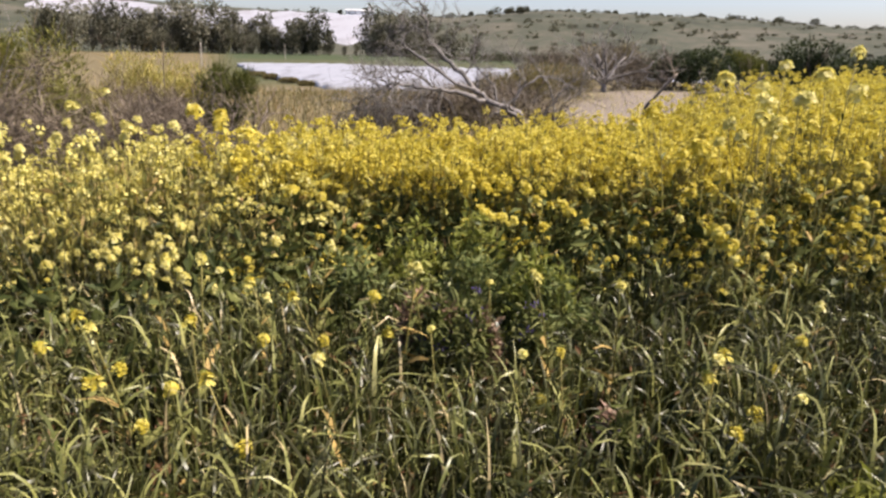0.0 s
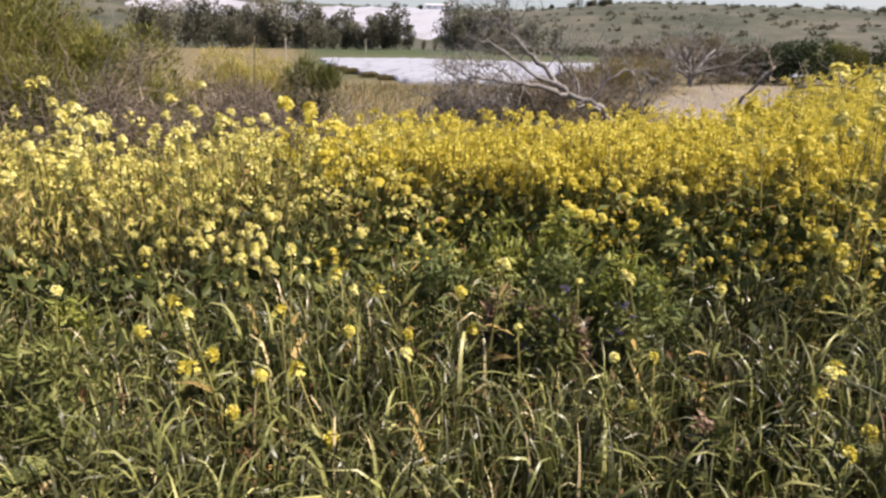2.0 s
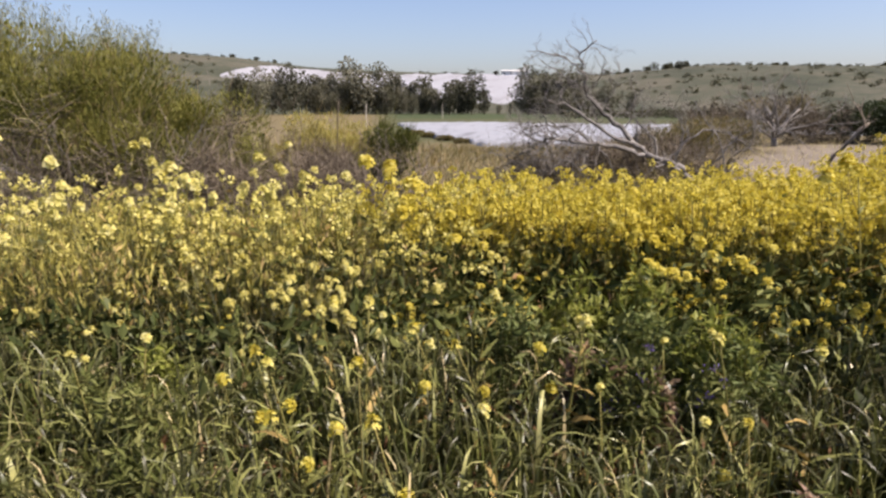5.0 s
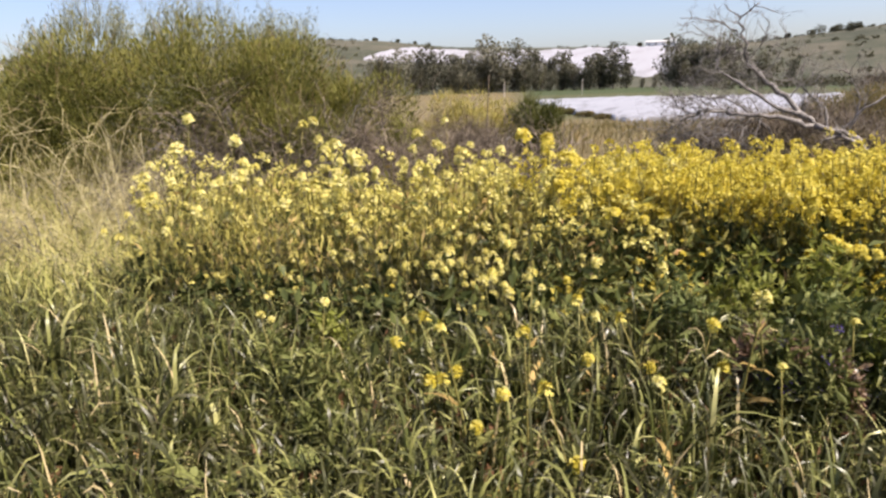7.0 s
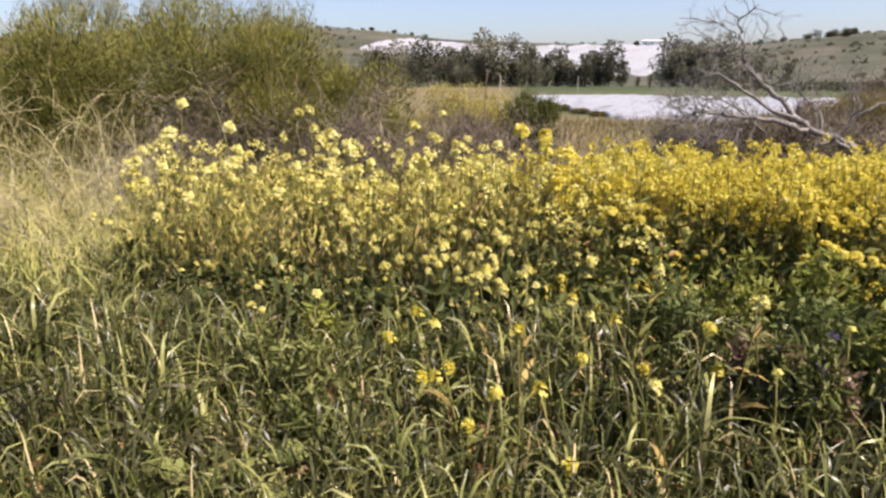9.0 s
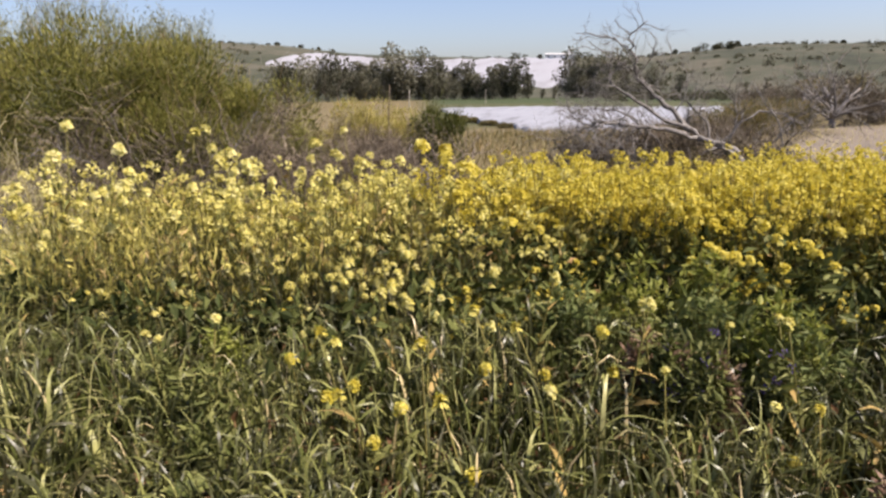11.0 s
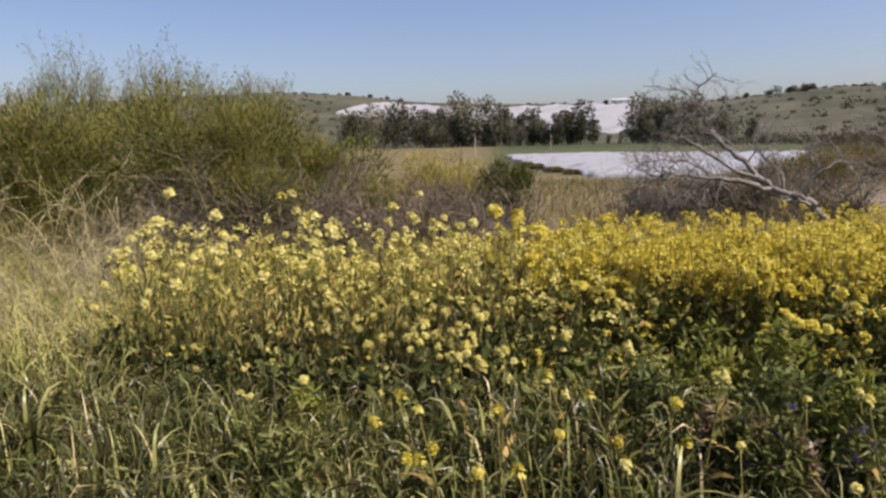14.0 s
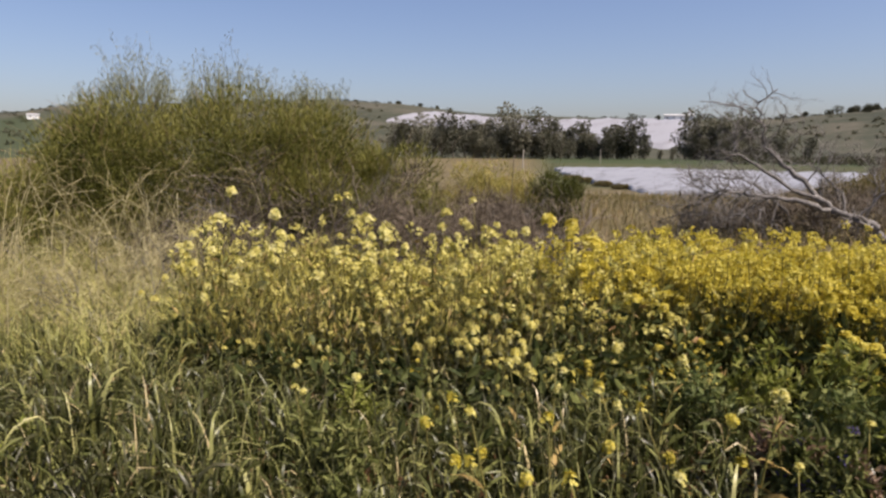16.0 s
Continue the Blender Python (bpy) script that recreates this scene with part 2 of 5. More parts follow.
def blades(bag, base, az, height, width, bend, segs=5, lean=0.1, taper=2.5, var=None, twist=0.5, droop=1.6, kink=None):
    """Arching strips from base points: az the way that they bow, bend the arc in radians at the tip."""
    n = len(base)
    az, height, width, bend, lean = (np.broadcast_to(np.asarray(a, float), (n,)) for a in (az, height, width, bend, lean))
    s = np.linspace(0, 1, segs + 1)
    ang = lean[:, None] + bend[:, None] * s[None] ** droop
    if kink is not None:
        turn = (s[None] - np.asarray(kink)[:, None]) / 0.05
        ang = lean[:, None] + 0.12 * s[None] + bend[:, None] / (1 + np.exp(-turn))
    step = height[:, None] / segs
    mid = (ang[:, 1:] + ang[:, :-1]) / 2
    out = np.concatenate([np.zeros((n, 1)), np.cumsum(np.sin(mid) * step, 1)], 1)
    up = np.concatenate([np.zeros((n, 1)), np.cumsum(np.cos(mid) * step, 1)], 1)
    d = np.stack([np.cos(az), np.sin(az)], 1)
    ctr = base[:, None, :] + np.concatenate([out[..., None] * d[:, None, :], up[..., None]], 2)
    tw = rng.normal(0, twist, n)
    side = np.stack([-np.sin(az) * np.cos(tw), np.cos(az) * np.cos(tw), np.sin(tw)], 1)
    prof = (1 - s ** taper) * 0.93 + 0.07
    prof = prof * np.minimum(1, 0.45 + 2.2 * s)
    half = width[:, None] * prof[None] / 2
    left = ctr - side[:, None] * half[..., None]
    right = ctr + side[:, None] * half[..., None]
    v = np.stack([left, right], 2).reshape(-1, 3)
    i = np.arange(n)[:, None] * (2 * (segs + 1)) + 2 * np.arange(segs)[None]
    q = np.stack([i, i + 1, i + 3, i + 2], 2).reshape(-1, 4)
    if var is None:
        var = rng.random(n)
    bag.add(v, q, var=np.repeat(var, 2 * (segs + 1)), tip=np.tile(np.repeat(s ** 2, 2), n))
    return ctr[:, -1]


def sticks(bag, base, way, length, width, var=None, curl=0.15):
    """Thin straightish leaves or twigs: two crossed slivers would be too dear, so one bent sliver each."""
    n = len(base)
    way = way / np.linalg.norm(way, axis=1, keepdims=True)
    side = np.cross(way, rng.normal(size=(n, 3)))
    side /= np.linalg.norm(side, axis=1, keepdims=True)
    length, width = (np.broadcast_to(np.asarray(a, float), (n,)) for a in (length, width))
    off = rng.normal(0, curl, (n, 3)) * length[:, None]
    a, b, c = base, base + way * length[:, None] * 0.55 + off * 0.5, base + way * length[:, None] + off
    w = side * width[:, None] / 2
    v = np.stack([a - w * 0.6, a + w * 0.6, b + w, b - w, c + w * 0.25, c - w * 0.25], 1).reshape(-1, 3)
    i = np.arange(n)[:, None] * 6
    q = np.concatenate([i + [0, 1, 2, 3], i + [3, 2, 4, 5]], 1).reshape(-1, 4)
    if var is None:
        var = rng.random(n)
    bag.add(v, q, var=np.repeat(var, 6), tip=np.tile([0, 0, 0.4, 0.4, 1, 1], n))


def leaves(bag, base, way, length, width, var=None):
    """Small single leaves, each one folded diamond."""
    n = len(base)
    way = way / np.linalg.norm(way, axis=1, keepdims=True)
    side = np.cross(way, rng.normal(size=(n, 3)))
    side /= np.linalg.norm(side, axis=1, keepdims=True)
    lift = np.cross(way, side)
    length, width = (np.broadcast_to(np.asarray(a, float), (n,))[:, None] for a in (length, width))
    mid = base + way * length * 0.55
    v = np.stack([base, mid + side * width / 2 + lift * width * 0.18, base + way * length, mid - side * width / 2 + lift * width * 0.18], 1).reshape(-1, 3)
    q = np.arange(n)[:, None] * 4 + np.arange(4)
    bag.add(v, q, var=np.repeat(rng.random(n) if var is None else var, 4), tip=np.tile([0, 0.4, 1, 0.4], n))


def leaf_cloud(bag, centre, radii, n, size, shell=0.5, top_light=0.25, low=-1.0):
    """Small bent leaf clumps through an uneven ellipsoid, thicker towards its outside."""
    d = rng.normal(size=(n, 3))
    d /= np.linalg.norm(d, axis=1, keepdims=True)
    d[:, 2] = np.maximum(d[:, 2], low)
    r = (shell + (1 - shell) * rng.random(n)) ** 0.6 * (1 + 0.22 * np.sin(5 * d[:, 0] + 3 * d[:, 2] + centre[0]) * np.cos(4 * d[:, 1] + centre[1]))
    p = np.asarray(centre) + d * r[:, None] * np.asarray(radii)
    # upward-facing leaves painted lighter, undersides darker, as light from above would show them
    var = np.clip(rng.normal(0.45, 0.2, n) + top_light * d[:, 2], 0, 0.98)
    way = d + rng.normal(0, 0.7, (n, 3))
    ln = size * rng.uniform(0.6, 1.4, n)
    leaves(bag, p, way, ln, ln * rng.uniform(0.5, 0.9, n), var)


def tube(bag, pts, radii, sides=5, var=0.5):
    pts = np.asarray(pts, float)
    radii = np.asarray(radii, float)
    t = np.gradient(pts, axis=0)
    t /= np.linalg.norm(t, axis=1, keepdims=True) + 1e-9
    ref = np.array([0.31, 0.17, 0.93]) if abs(t[0][2]) < 0.8 else np.array([0.95, 0.1, 0.2])
    u = np.cross(t, ref)
    u /= np.linalg.norm(u, axis=1, keepdims=True)
    w = np.cross(t, u)
    a = np.arange(sides) * 2 * np.pi / sides
    ring = np.cos(a)[None, :, None] * u[:, None] + np.sin(a)[None, :, None] * w[:, None]
    v = (pts[:, None] + ring * radii[:, None, None]).reshape(-1, 3)
    k, j = np.meshgrid(np.arange(len(pts) - 1), np.arange(sides), indexing="ij")
    j2 = (j + 1) % sides
    q = np.stack([k * sides + j, k * sides + j2, (k + 1) * sides + j2, (k + 1) * sides + j], 2).reshape(-1, 4)
    end = (len(pts) - 1) * sides
    caps = [[end, end + i, end + i + 1] for i in range(1, sides - 1)] + [[0, i + 1, i] for i in range(1, sides - 1)]
    bag.add(v, q, caps, var=var)


def smooth_line(ctrl, n):
    """A rounded line through a few control points."""
    c = np.asarray(ctrl, float)
    c = np.concatenate([[2 * c[0] - c[1]], c, [2 * c[-1] - c[-2]]])
    out = []
    m = len(c) - 3
    for x in np.linspace(0, m - 1e-6, n):
        i, f = int(x), x % 1
        p0, p1, p2, p3 = c[i:i + 4]
        out.append(0.5 * (2 * p1 + (p2 - p0) * f + (2 * p0 - 5 * p1 + 4 * p2 - p3) * f * f + (3 * p1 - p0 - 3 * p2 + p3) * f ** 3))
    return np.array(out)


def grow(bag, start, way, length, radius, depth, spread=0.6, up=0.15, kids=3, tips=None, sides=5, shrink=0.62):
    """A limb that wanders, with side limbs of its own."""
    way = np.asarray(way, float) / np.linalg.norm(way)
    n = 6
    pts = [np.asarray(start, float)]
    for _ in range(n - 1):
        way = way + rng.normal(0, 0.16, 3) + np.array([0, 0, up * 0.3])
        way /= np.linalg.norm(way)
        pts.append(pts[-1] + way * length / (n - 1))
    pts = np.array(pts)
    tube(bag, pts, np.linspace(radius, radius * 0.45, n), sides if radius > 0.012 else 3, rng.random())
    if tips is not None and depth <= 1:
        tips.extend([(p, way) for p in pts[2:]])
    if depth > 0:
        for i in range(kids):
            k = rng.integers(2, n)
            side = rng.normal(size=3)
            w = way + spread * side / np.linalg.norm(side) * 1.3 + np.array([0, 0, up])
            grow(bag, pts[k], w, length * rng.uniform(0.45, 0.75), radius * shrink * (1 - 0.08 * k), depth - 1, spread, up, kids, tips, sides, shrink)


def sstep(a, b, x):
    t = np.clip((np.asarray(x, float) - a) / (b - a), 0, 1)
    return t * t * (3 - 2 * t)


def ripple(x, y, s, seed=0.0):
    """A cheap smooth wandering value between about -1 and 1."""
    x, y = np.asarray(x, float) / s, np.asarray(y, float) / s
    return (np.sin(1.7 * x + 0.9 * y + seed) + np.sin(-1.1 * x + 2.3 * y + 1.7 * seed) + np.sin(2.9 * x - 1.9 * y + 2.1 + seed) * 0.7 + np.sin(4.3 * x + 3.7 * y + seed * 3) * 0.4) / 3.1


# ---- the land ----
CREST_AZ = [-180, -90, -62, -58.5, -56, -50, -44, -36, -30, -24, -17.7, -12.8, -7, -0.3, 3.7, 6.7, 12.9, 19, 25, 28.5, 31, 60, 180]
CREST_EL = [1.6, 1.6, 1.8, 2.1, 2.6, 2.9, 3.2, 3.62, 3.36, 2.66, 2.4, 2.28, 2.05, 2.05, 2.45, 2.72, 2.6, 2.38, 1.98, 1.75, 1.7, 1.6, 1.6]
VALLEY, FOOT, CREST = -2.5, 236.0, 570.0


def land(x, y):
    """Height of the ground: a bank, a flat valley, then low hills."""
    x, y = np.asarray(x, float), np.asarray(y, float)
    r, az = np.hypot(x, y), np.degrees(np.arctan2(x, y))
    right = sstep(-3, 9, az)
    edge0, edge1 = 15 + 18 * right, 58 + 12 * right
    z = VALLEY * sstep(edge0, edge1, r)
    z = z + 0.03 * ripple(x, y, 0.8) * sstep(0.5, 2, r) * (1 - sstep(20, 40, r)) + 0.12 * ripple(x, y, 7, 2.0) * sstep(9, 16, r) * (1 - sstep(50, 60, r))
    top = 1.47 + CREST * np.tan(np.radians(np.interp(az, CREST_AZ, CREST_EL)))
    f = np.clip((r - FOOT) / (CREST - FOOT), 0, 1)
    z = z + (top - VALLEY) * (0.25 * f + 0.75 * sstep(0, 1, f)) * (r < CREST + 1e-6)
    back = sstep(CREST, 1500, r)
    z = np.where(r > CREST, top * (1 - back) - 6 * back, z)
    return z + 1.2 * ripple(x, y, 45, 4.0) * sstep(FOOT, 400, r) * (1 - sstep(CREST - 60, CREST, r))


radii = np.concatenate([np.linspace(0.3, 12, 30), np.geomspace(12.6, 236, 75), np.linspace(240, 600, 60), np.geomspace(620, 4600, 22)])
angles = np.radians(np.concatenate([np.arange(-70, 40, 0.8), np.arange(40, 290, 5.0)]))
gr, ga = np.meshgrid(radii, angles, indexing="ij")
gx, gy = gr * np.sin(ga), gr * np.cos(ga)
gv = np.stack([gx, gy, land(gx, gy)], 2).reshape(-1, 3)
na = len(angles)
ki, kj = np.meshgrid(np.arange(len(radii) - 1), np.arange(na), indexing="ij")
kj2 = (kj + 1) % na
gq = np.stack([ki * na + kj, (ki + 1) * na + kj, (ki + 1) * na + kj2, ki * na + kj2], 2).reshape(-1, 4)[:, ::-1]
bag = Bag().add(gv, gq)
bag.add([[0, 0, 0]])
bag.t.append(np.array([[len(gv), (j + 1) % na, j] for j in range(na)]))
ground = new("ground", bag.mesh("ground", LAND, True))
tagged(ground, "uneven ground of litter, dry grass, tan soil and far scrubby hills", "ground", kind="structure")
px, py = np.append(gv[:, 0], 0), np.append(gv[:, 1], 0)
pr, paz = np.hypot(px, py), np.degrees(np.arctan2(px, py))
wob = ripple(px, py, 3.0, 1.0)
for key, val in (
    ("drygrass", sstep(4.5, 8, pr + wob)),
    ("tan", sstep(7, 11, paz + 3 * wob - 30 / np.maximum(pr, 1)) * sstep(9, 13, pr) * (1 - sstep(26, 29, pr))
        + 0.6 * sstep(48, 56, pr + 3 * wob) * (1 - sstep(60, 66, pr))),
    ("green", np.where(pr < 236, sstep(-20, -17, paz), 1.0) * (0.75 * sstep(62, 74, pr + 3 * wob) + 0.25 * sstep(165, 172, pr))),
    ("hill", sstep(234, 246, pr) * (1 - 0.75 * sstep(-55.5, -57.5, paz) * (1 - sstep(430, 500, pr)))),
):
    ground.data.attributes.new(key, "FLOAT", "POINT").data.foreach_set("value", np.clip(val, 0, 1).astype(np.float32))

# ---- pale fields ----


def hill_radius(az, el):
    """How far out the hillside shows at this elevation."""
    rr = np.linspace(FOOT + 2, CREST - 1, 500)
    x, y = rr * math.sin(radians(az)), rr * math.cos(radians(az))
    e = np.degrees(np.arctan2(land(x, y) - 1.47, rr))
    return float(np.interp(el, np.maximum.accumulate(e), rr))


def pale_hillside():
    """The bare white slope beyond the row of trees, in two lobes."""
    azs = np.linspace(-31.2, -6.4, 90)
    top = np.interp(azs, [-31.3, -30.5, -27.9, -23.7, -17.7, -12.3, -8.8, -6.4], [2.02, 2.3, 2.80, 2.42, 2.20, 2.2, 2.15, 2.02])
    low = np.interp(azs, [-31.3, -28, -25.5, -23, -20, -15, -9, -7.2, -6.4], [1.95, 1.55, 1.42, 1.3, 0.9, 0.3, -0.2, -0.1, 1.2])
    top = top + 0.05 * np.sin(azs * 2.3) + 0.03 * np.sin(azs * 7.1)
    low = low + 0.06 * np.sin(azs * 3.1)
    rows = 16
    v = []
    for az, e1, e0 in zip(azs, top, low):
        r = np.linspace(hill_radius(az, e0), hill_radius(az, e1), rows)
        x, y = r * math.sin(radians(az)), r * math.cos(radians(az))
        lift = 0.9 * np.minimum(1, np.minimum(np.arange(rows), np.arange(rows)[::-1]) / 1.0) - 0.2
        v.append(np.stack([x, y, land(x, y) + lift], 1))
    i, j = np.meshgrid(np.arange(len(azs) - 1), np.arange(rows - 1), indexing="ij")
    k = i * rows + j
    q = np.stack([k, k + rows, k + rows + 1, k + 1], 2).reshape(-1, 4)
    ob = new("pale_slope", Bag().add(np.concatenate(v), q).mesh("pale_slope", CHALK, True))
    return tagged(ob, "bare chalky white slope on the far hillside behind trees", "field", kind="structure")


def cover_field():
    """Low plastic tunnels side by side on the valley floor."""
    near = [(-35.5, 115.0), (-26.0, 89.0), (-17.8, 72.0), (-10.5, 60.0), (-3.0, 57.0), (12.0, 62.0), (26.0, 70.0)]
    far = [(-36.0, 118.0), (-28.0, 119.0), (-20.0, 120.0), (-9.0, 120.0), (6.0, 119.0), (22.0, 117.0), (40.0, 112.0)]
    m, n = 150, 130
    f = np.linspace(0, 1, m)
    a = np.stack([np.interp(f, np.linspace(0, 1, 7), [p[c] for p in near]) for c in (0, 1)], 1)
    b = np.stack([np.interp(f, np.linspace(0, 1, 7), [p[c] for p in far]) for c in (0, 1)], 1)
    s = np.linspace(0, 1, n)
    xy = a[:, None] * (1 - s[None, :, None]) + b[:, None] * s[None, :, None]
    x, y = xy[..., 0], xy[..., 1]
    x = x + 0.8 * ripple(x, y, 6, 3) * (s[None] < 0.05)
    ridge = np.abs(np.sin((x * 0.94 - y * 0.34) * 1.15)) ** 0.7
    z = land(x, y) + 0.10 + 0.38 * ridge + 0.12 * ripple(x, y, 9)
    z[:, 0] = z[:, -1] = z[0] = z[-1] = VALLEY - 0.2
    i, j = np.meshgrid(np.arange(m - 1), np.arange(n - 1), indexing="ij")
    k = i * n + j
    q = np.stack([k, k + n, k + n + 1, k + 1], 2).reshape(-1, 4)
    ob = new("crop_cover", Bag().add(np.stack([x, y, z], 2), q).mesh("crop_cover", COVER, True))
    return tagged(ob, "wide field under rippled white plastic crop covers", "field", kind="structure")


pale_hillside()
cover_field()


def at_polar(az, r, dz=0.0):
    x, y = r * math.sin(radians(az)), r * math.cos(radians(az))
    return Vector((x, y, float(land(x, y)) + dz))


# ---- far buildings ----
def box(bag, x0, x1, y0, y1, z0, z1, ridge=0.0):
    v = [(x0, y0, z0), (x1, y0, z0), (x1, y1, z0), (x0, y1, z0), (x0, y0, z1), (x1, y0, z1), (x1, y1, z1), (x0, y1, z1)]
    q = [(0, 3, 2, 1), (0, 1, 5, 4), (1, 2, 6, 5), (2, 3, 7, 6), (3, 0, 4, 7)]
    if ridge:
        ym = (y0 + y1) / 2
        v += [(x0, ym, z1 + ridge), (x1, ym, z1 + ridge)]
        q += [(4, 5, 9, 8), (6, 7, 8, 9)]
        bag.add(v, q, [(4, 8, 7), (5, 6, 9)])
    else:
        bag.add(v, q + [(4, 5, 6, 7)])
    return bag


DARK_OPENING = plain_material("dark_opening", (0.03, 0.03, 0.035), (0.06, 0.06, 0.065), 3.0, 0.3)


def farmhouse(place, turn, width, tower):
    ob = new("farmhouse")
    ob.matrix_world = Matrix.Translation(place) @ pose(0, 0, 0, 0, 0, turn)
    tagged(ob, "small white farmhouse on the far hill", "house")
    h = width / 2
    part("wall", box(Bag(), -h, h, -3, 3, -1, 3.0).mesh("wall", WHITEWASH), ob)
    part("roof", box(Bag(), -h - 0.4, h + 0.4, -3.5, 3.5, 3.0, 3.25, 1.0).mesh("roof", ROOF), ob, "pale low pitched roof")
    for i in range(int(width // 5)):
        x = -h + 2.5 + 5 * i
        part("window", box(Bag(), x - 0.6, x + 0.6, -3.08, -2.9, 0.9, 2.1).mesh("window", DARK_OPENING), ob, "dark window")
    if tower:
        part("tower", box(Bag(), h - 4.5, h - 1.5, -2, 1.5, 3.0, 7.0, 0.5).mesh("tower", WHITEWASH), ob, "white square tower")
    return ob


farmhouse(at_polar(-7.65, 566, 0.4), 8, 22, True)
ob = farmhouse(at_polar(-57.2, hill_radius(-57.2, 1.75), 0.3), 50, 9, False)
ob.matrix_world = ob.matrix_world @ Matrix.Scale(0.6, 4)

# ---- trees ----


def row_tree(seed, h, spread):
    """A poplar-like field tree: trunk with limbs, crown of uneven lobes."""
    global rng
    rng = np.random.default_rng(seed)
    ob = new("field_tree")
    bt, bl = Bag(), Bag()
    tips = []
    grow(bt, (0, 0, -0.3), (0, 0, 1), h * 0.5, h * 0.022, 2, 0.7, 0.3, 3, tips)
    part("trunk", bt.mesh("trunk", BARK, True), ob)
    for k in range(15):
        z = h * (0.14 + 0.70 * (k + rng.random()) / 15)
        wide = math.sin(math.pi * (0.18 + 0.72 * z / h)) ** 0.6
        a = rng.uniform(0, 6.28)
        off = spread * 0.55 * wide * rng.uniform(0.3, 1.0)
        rad = spread * wide * rng.uniform(0.34, 0.6)
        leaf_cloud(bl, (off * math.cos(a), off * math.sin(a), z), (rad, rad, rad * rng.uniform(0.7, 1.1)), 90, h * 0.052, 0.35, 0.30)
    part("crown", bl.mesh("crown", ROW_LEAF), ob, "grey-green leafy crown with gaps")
    return tagged(ob, "grey-green field tree in a row beyond the crops", "tree", "row of field trees")


tree_kinds = [row_tree(11, 10, 3.2), row_tree(12, 11, 3.4), row_tree(13, 9, 3.6), row_tree(14, 10.5, 2.9), row_tree(15, 7, 3.6)]
rng = np.random.default_rng(21)
row = [(-30.6, 4, 1.55, 215), (-29.6, 2, 1.30, 212), (-28.5, 4, 1.0, 216), (-27.4, 4, 1.05, 226), (-26.5, 2, 0.85, 222), (-25.6, 4, 1.15, 224), (-24.6, 4, 1.1, 228)]
az = -23.6
while az < -3.0:
    kind = int(rng.integers(0, 5))
    big = 1.0 if not -11.2 < az < -7.2 else (0.72 if az < -9.4 else 0.40)
    row.append((az, kind, rng.uniform(0.95, 1.35) * big, rng.uniform(222, 234)))
    az += rng.uniform(0.75, 1.35)
row += [(a, 4, rng.uniform(0.55, 0.8), 220 + 8 * rng.random()) for a in np.arange(-23.5, -2.5, 0.75) if not -11.2 < a < -7.2]
row += [(-6.4, 2, 1.1, 230), (-5.2, 0, 1.1, 232), (-4.2, 4, 1.3, 232), (-2.6, 4, 1.1, 234), (-1.4, 2, 0.9, 234), (0.0, 4, 0.9, 236), (1.6, 2, 0.8, 238)]
for n, (az, kind, size, r) in enumerate(row):
    m = Matrix.LocRotScale(at_polar(az, r), Euler((0, 0, rng.uniform(0, 6.28))), (size, size, size * rng.uniform(0.86, 1.22)))
    if n < 5:
        tree_kinds[kind if n == 0 else (0, 1, 3, 2)[n - 1]].matrix_basis = m if n == 0 else Matrix.LocRotScale(at_polar((-23.9, -21.0, -18.2, -15.2)[n - 1], 226), None, None)
    if n > 0:
        copy_thing(tree_kinds[kind], m)


def dark_shrub(seed, w, h):
    global rng
    rng = np.random.default_rng(seed)
    ob = new("evergreen_shrub")
    bt, bl = Bag(), Bag()
    for _ in range(4):
        grow(bt, (rng.normal(0, 0.15), rng.normal(0, 0.15), -0.1), (rng.normal(0, 0.5), rng.normal(0, 0.5), 1), h * 0.6, 0.05, 2, 0.7, 0.2, 3)
    part("trunk", bt.mesh("trunk", BARK, True), ob)
    for _ in range(12):
        a, q = rng.uniform(0, 6.28), rng.uniform(0.1, 0.75) ** 0.6
        z = h * rng.uniform(0.3, 0.72)
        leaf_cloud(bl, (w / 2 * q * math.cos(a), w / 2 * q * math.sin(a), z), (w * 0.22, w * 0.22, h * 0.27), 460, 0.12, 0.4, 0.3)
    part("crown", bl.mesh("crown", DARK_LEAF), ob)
    return tagged(ob, "dense dark green evergreen shrub behind the bare field", "shrub", "dark evergreen shrubs")


shrub_kinds = [dark_shrub(31, 3.2, 2.3), dark_shrub(32, 2.6, 2.0), dark_shrub(33, 3.8, 2.9)]
for n, (az, r, kind, size) in enumerate([(19.4, 28.6, 0, 0.74), (17.4, 30.0, 1, 0.78), (27.0, 29.0, 2, 0.70), (14.4, 37, 1, 0.8), (23.2, 40, 1, 0.85), (25.0, 30.5, 1, 0.82), (29.6, 28.5, 0, 0.86), (32.0, 29, 2, 0.74), (35.0, 30, 0, 0.95), (11.8, 46, 1, 0.9), (9.0, 52, 0, 0.9), (7.0, 50, 1, 0.8), (21.4, 34, 1, 0.7)]):
    m = Matrix.LocRotScale(at_polar(az, r), Euler((0, 0, 1.3 * n)), (size, size, size))
    if n < 3:
        shrub_kinds[n].matrix_basis = m
    else:
        copy_thing(shrub_kinds[kind], m)

SCRUB_LEAF = leaf_material("scrub_leaf", [(0.0, (0.020, 0.022, 0.012)), (0.5, (0.058, 0.056, 0.031)), (1.0, (0.12, 0.11, 0.062))], through_light=0.2)
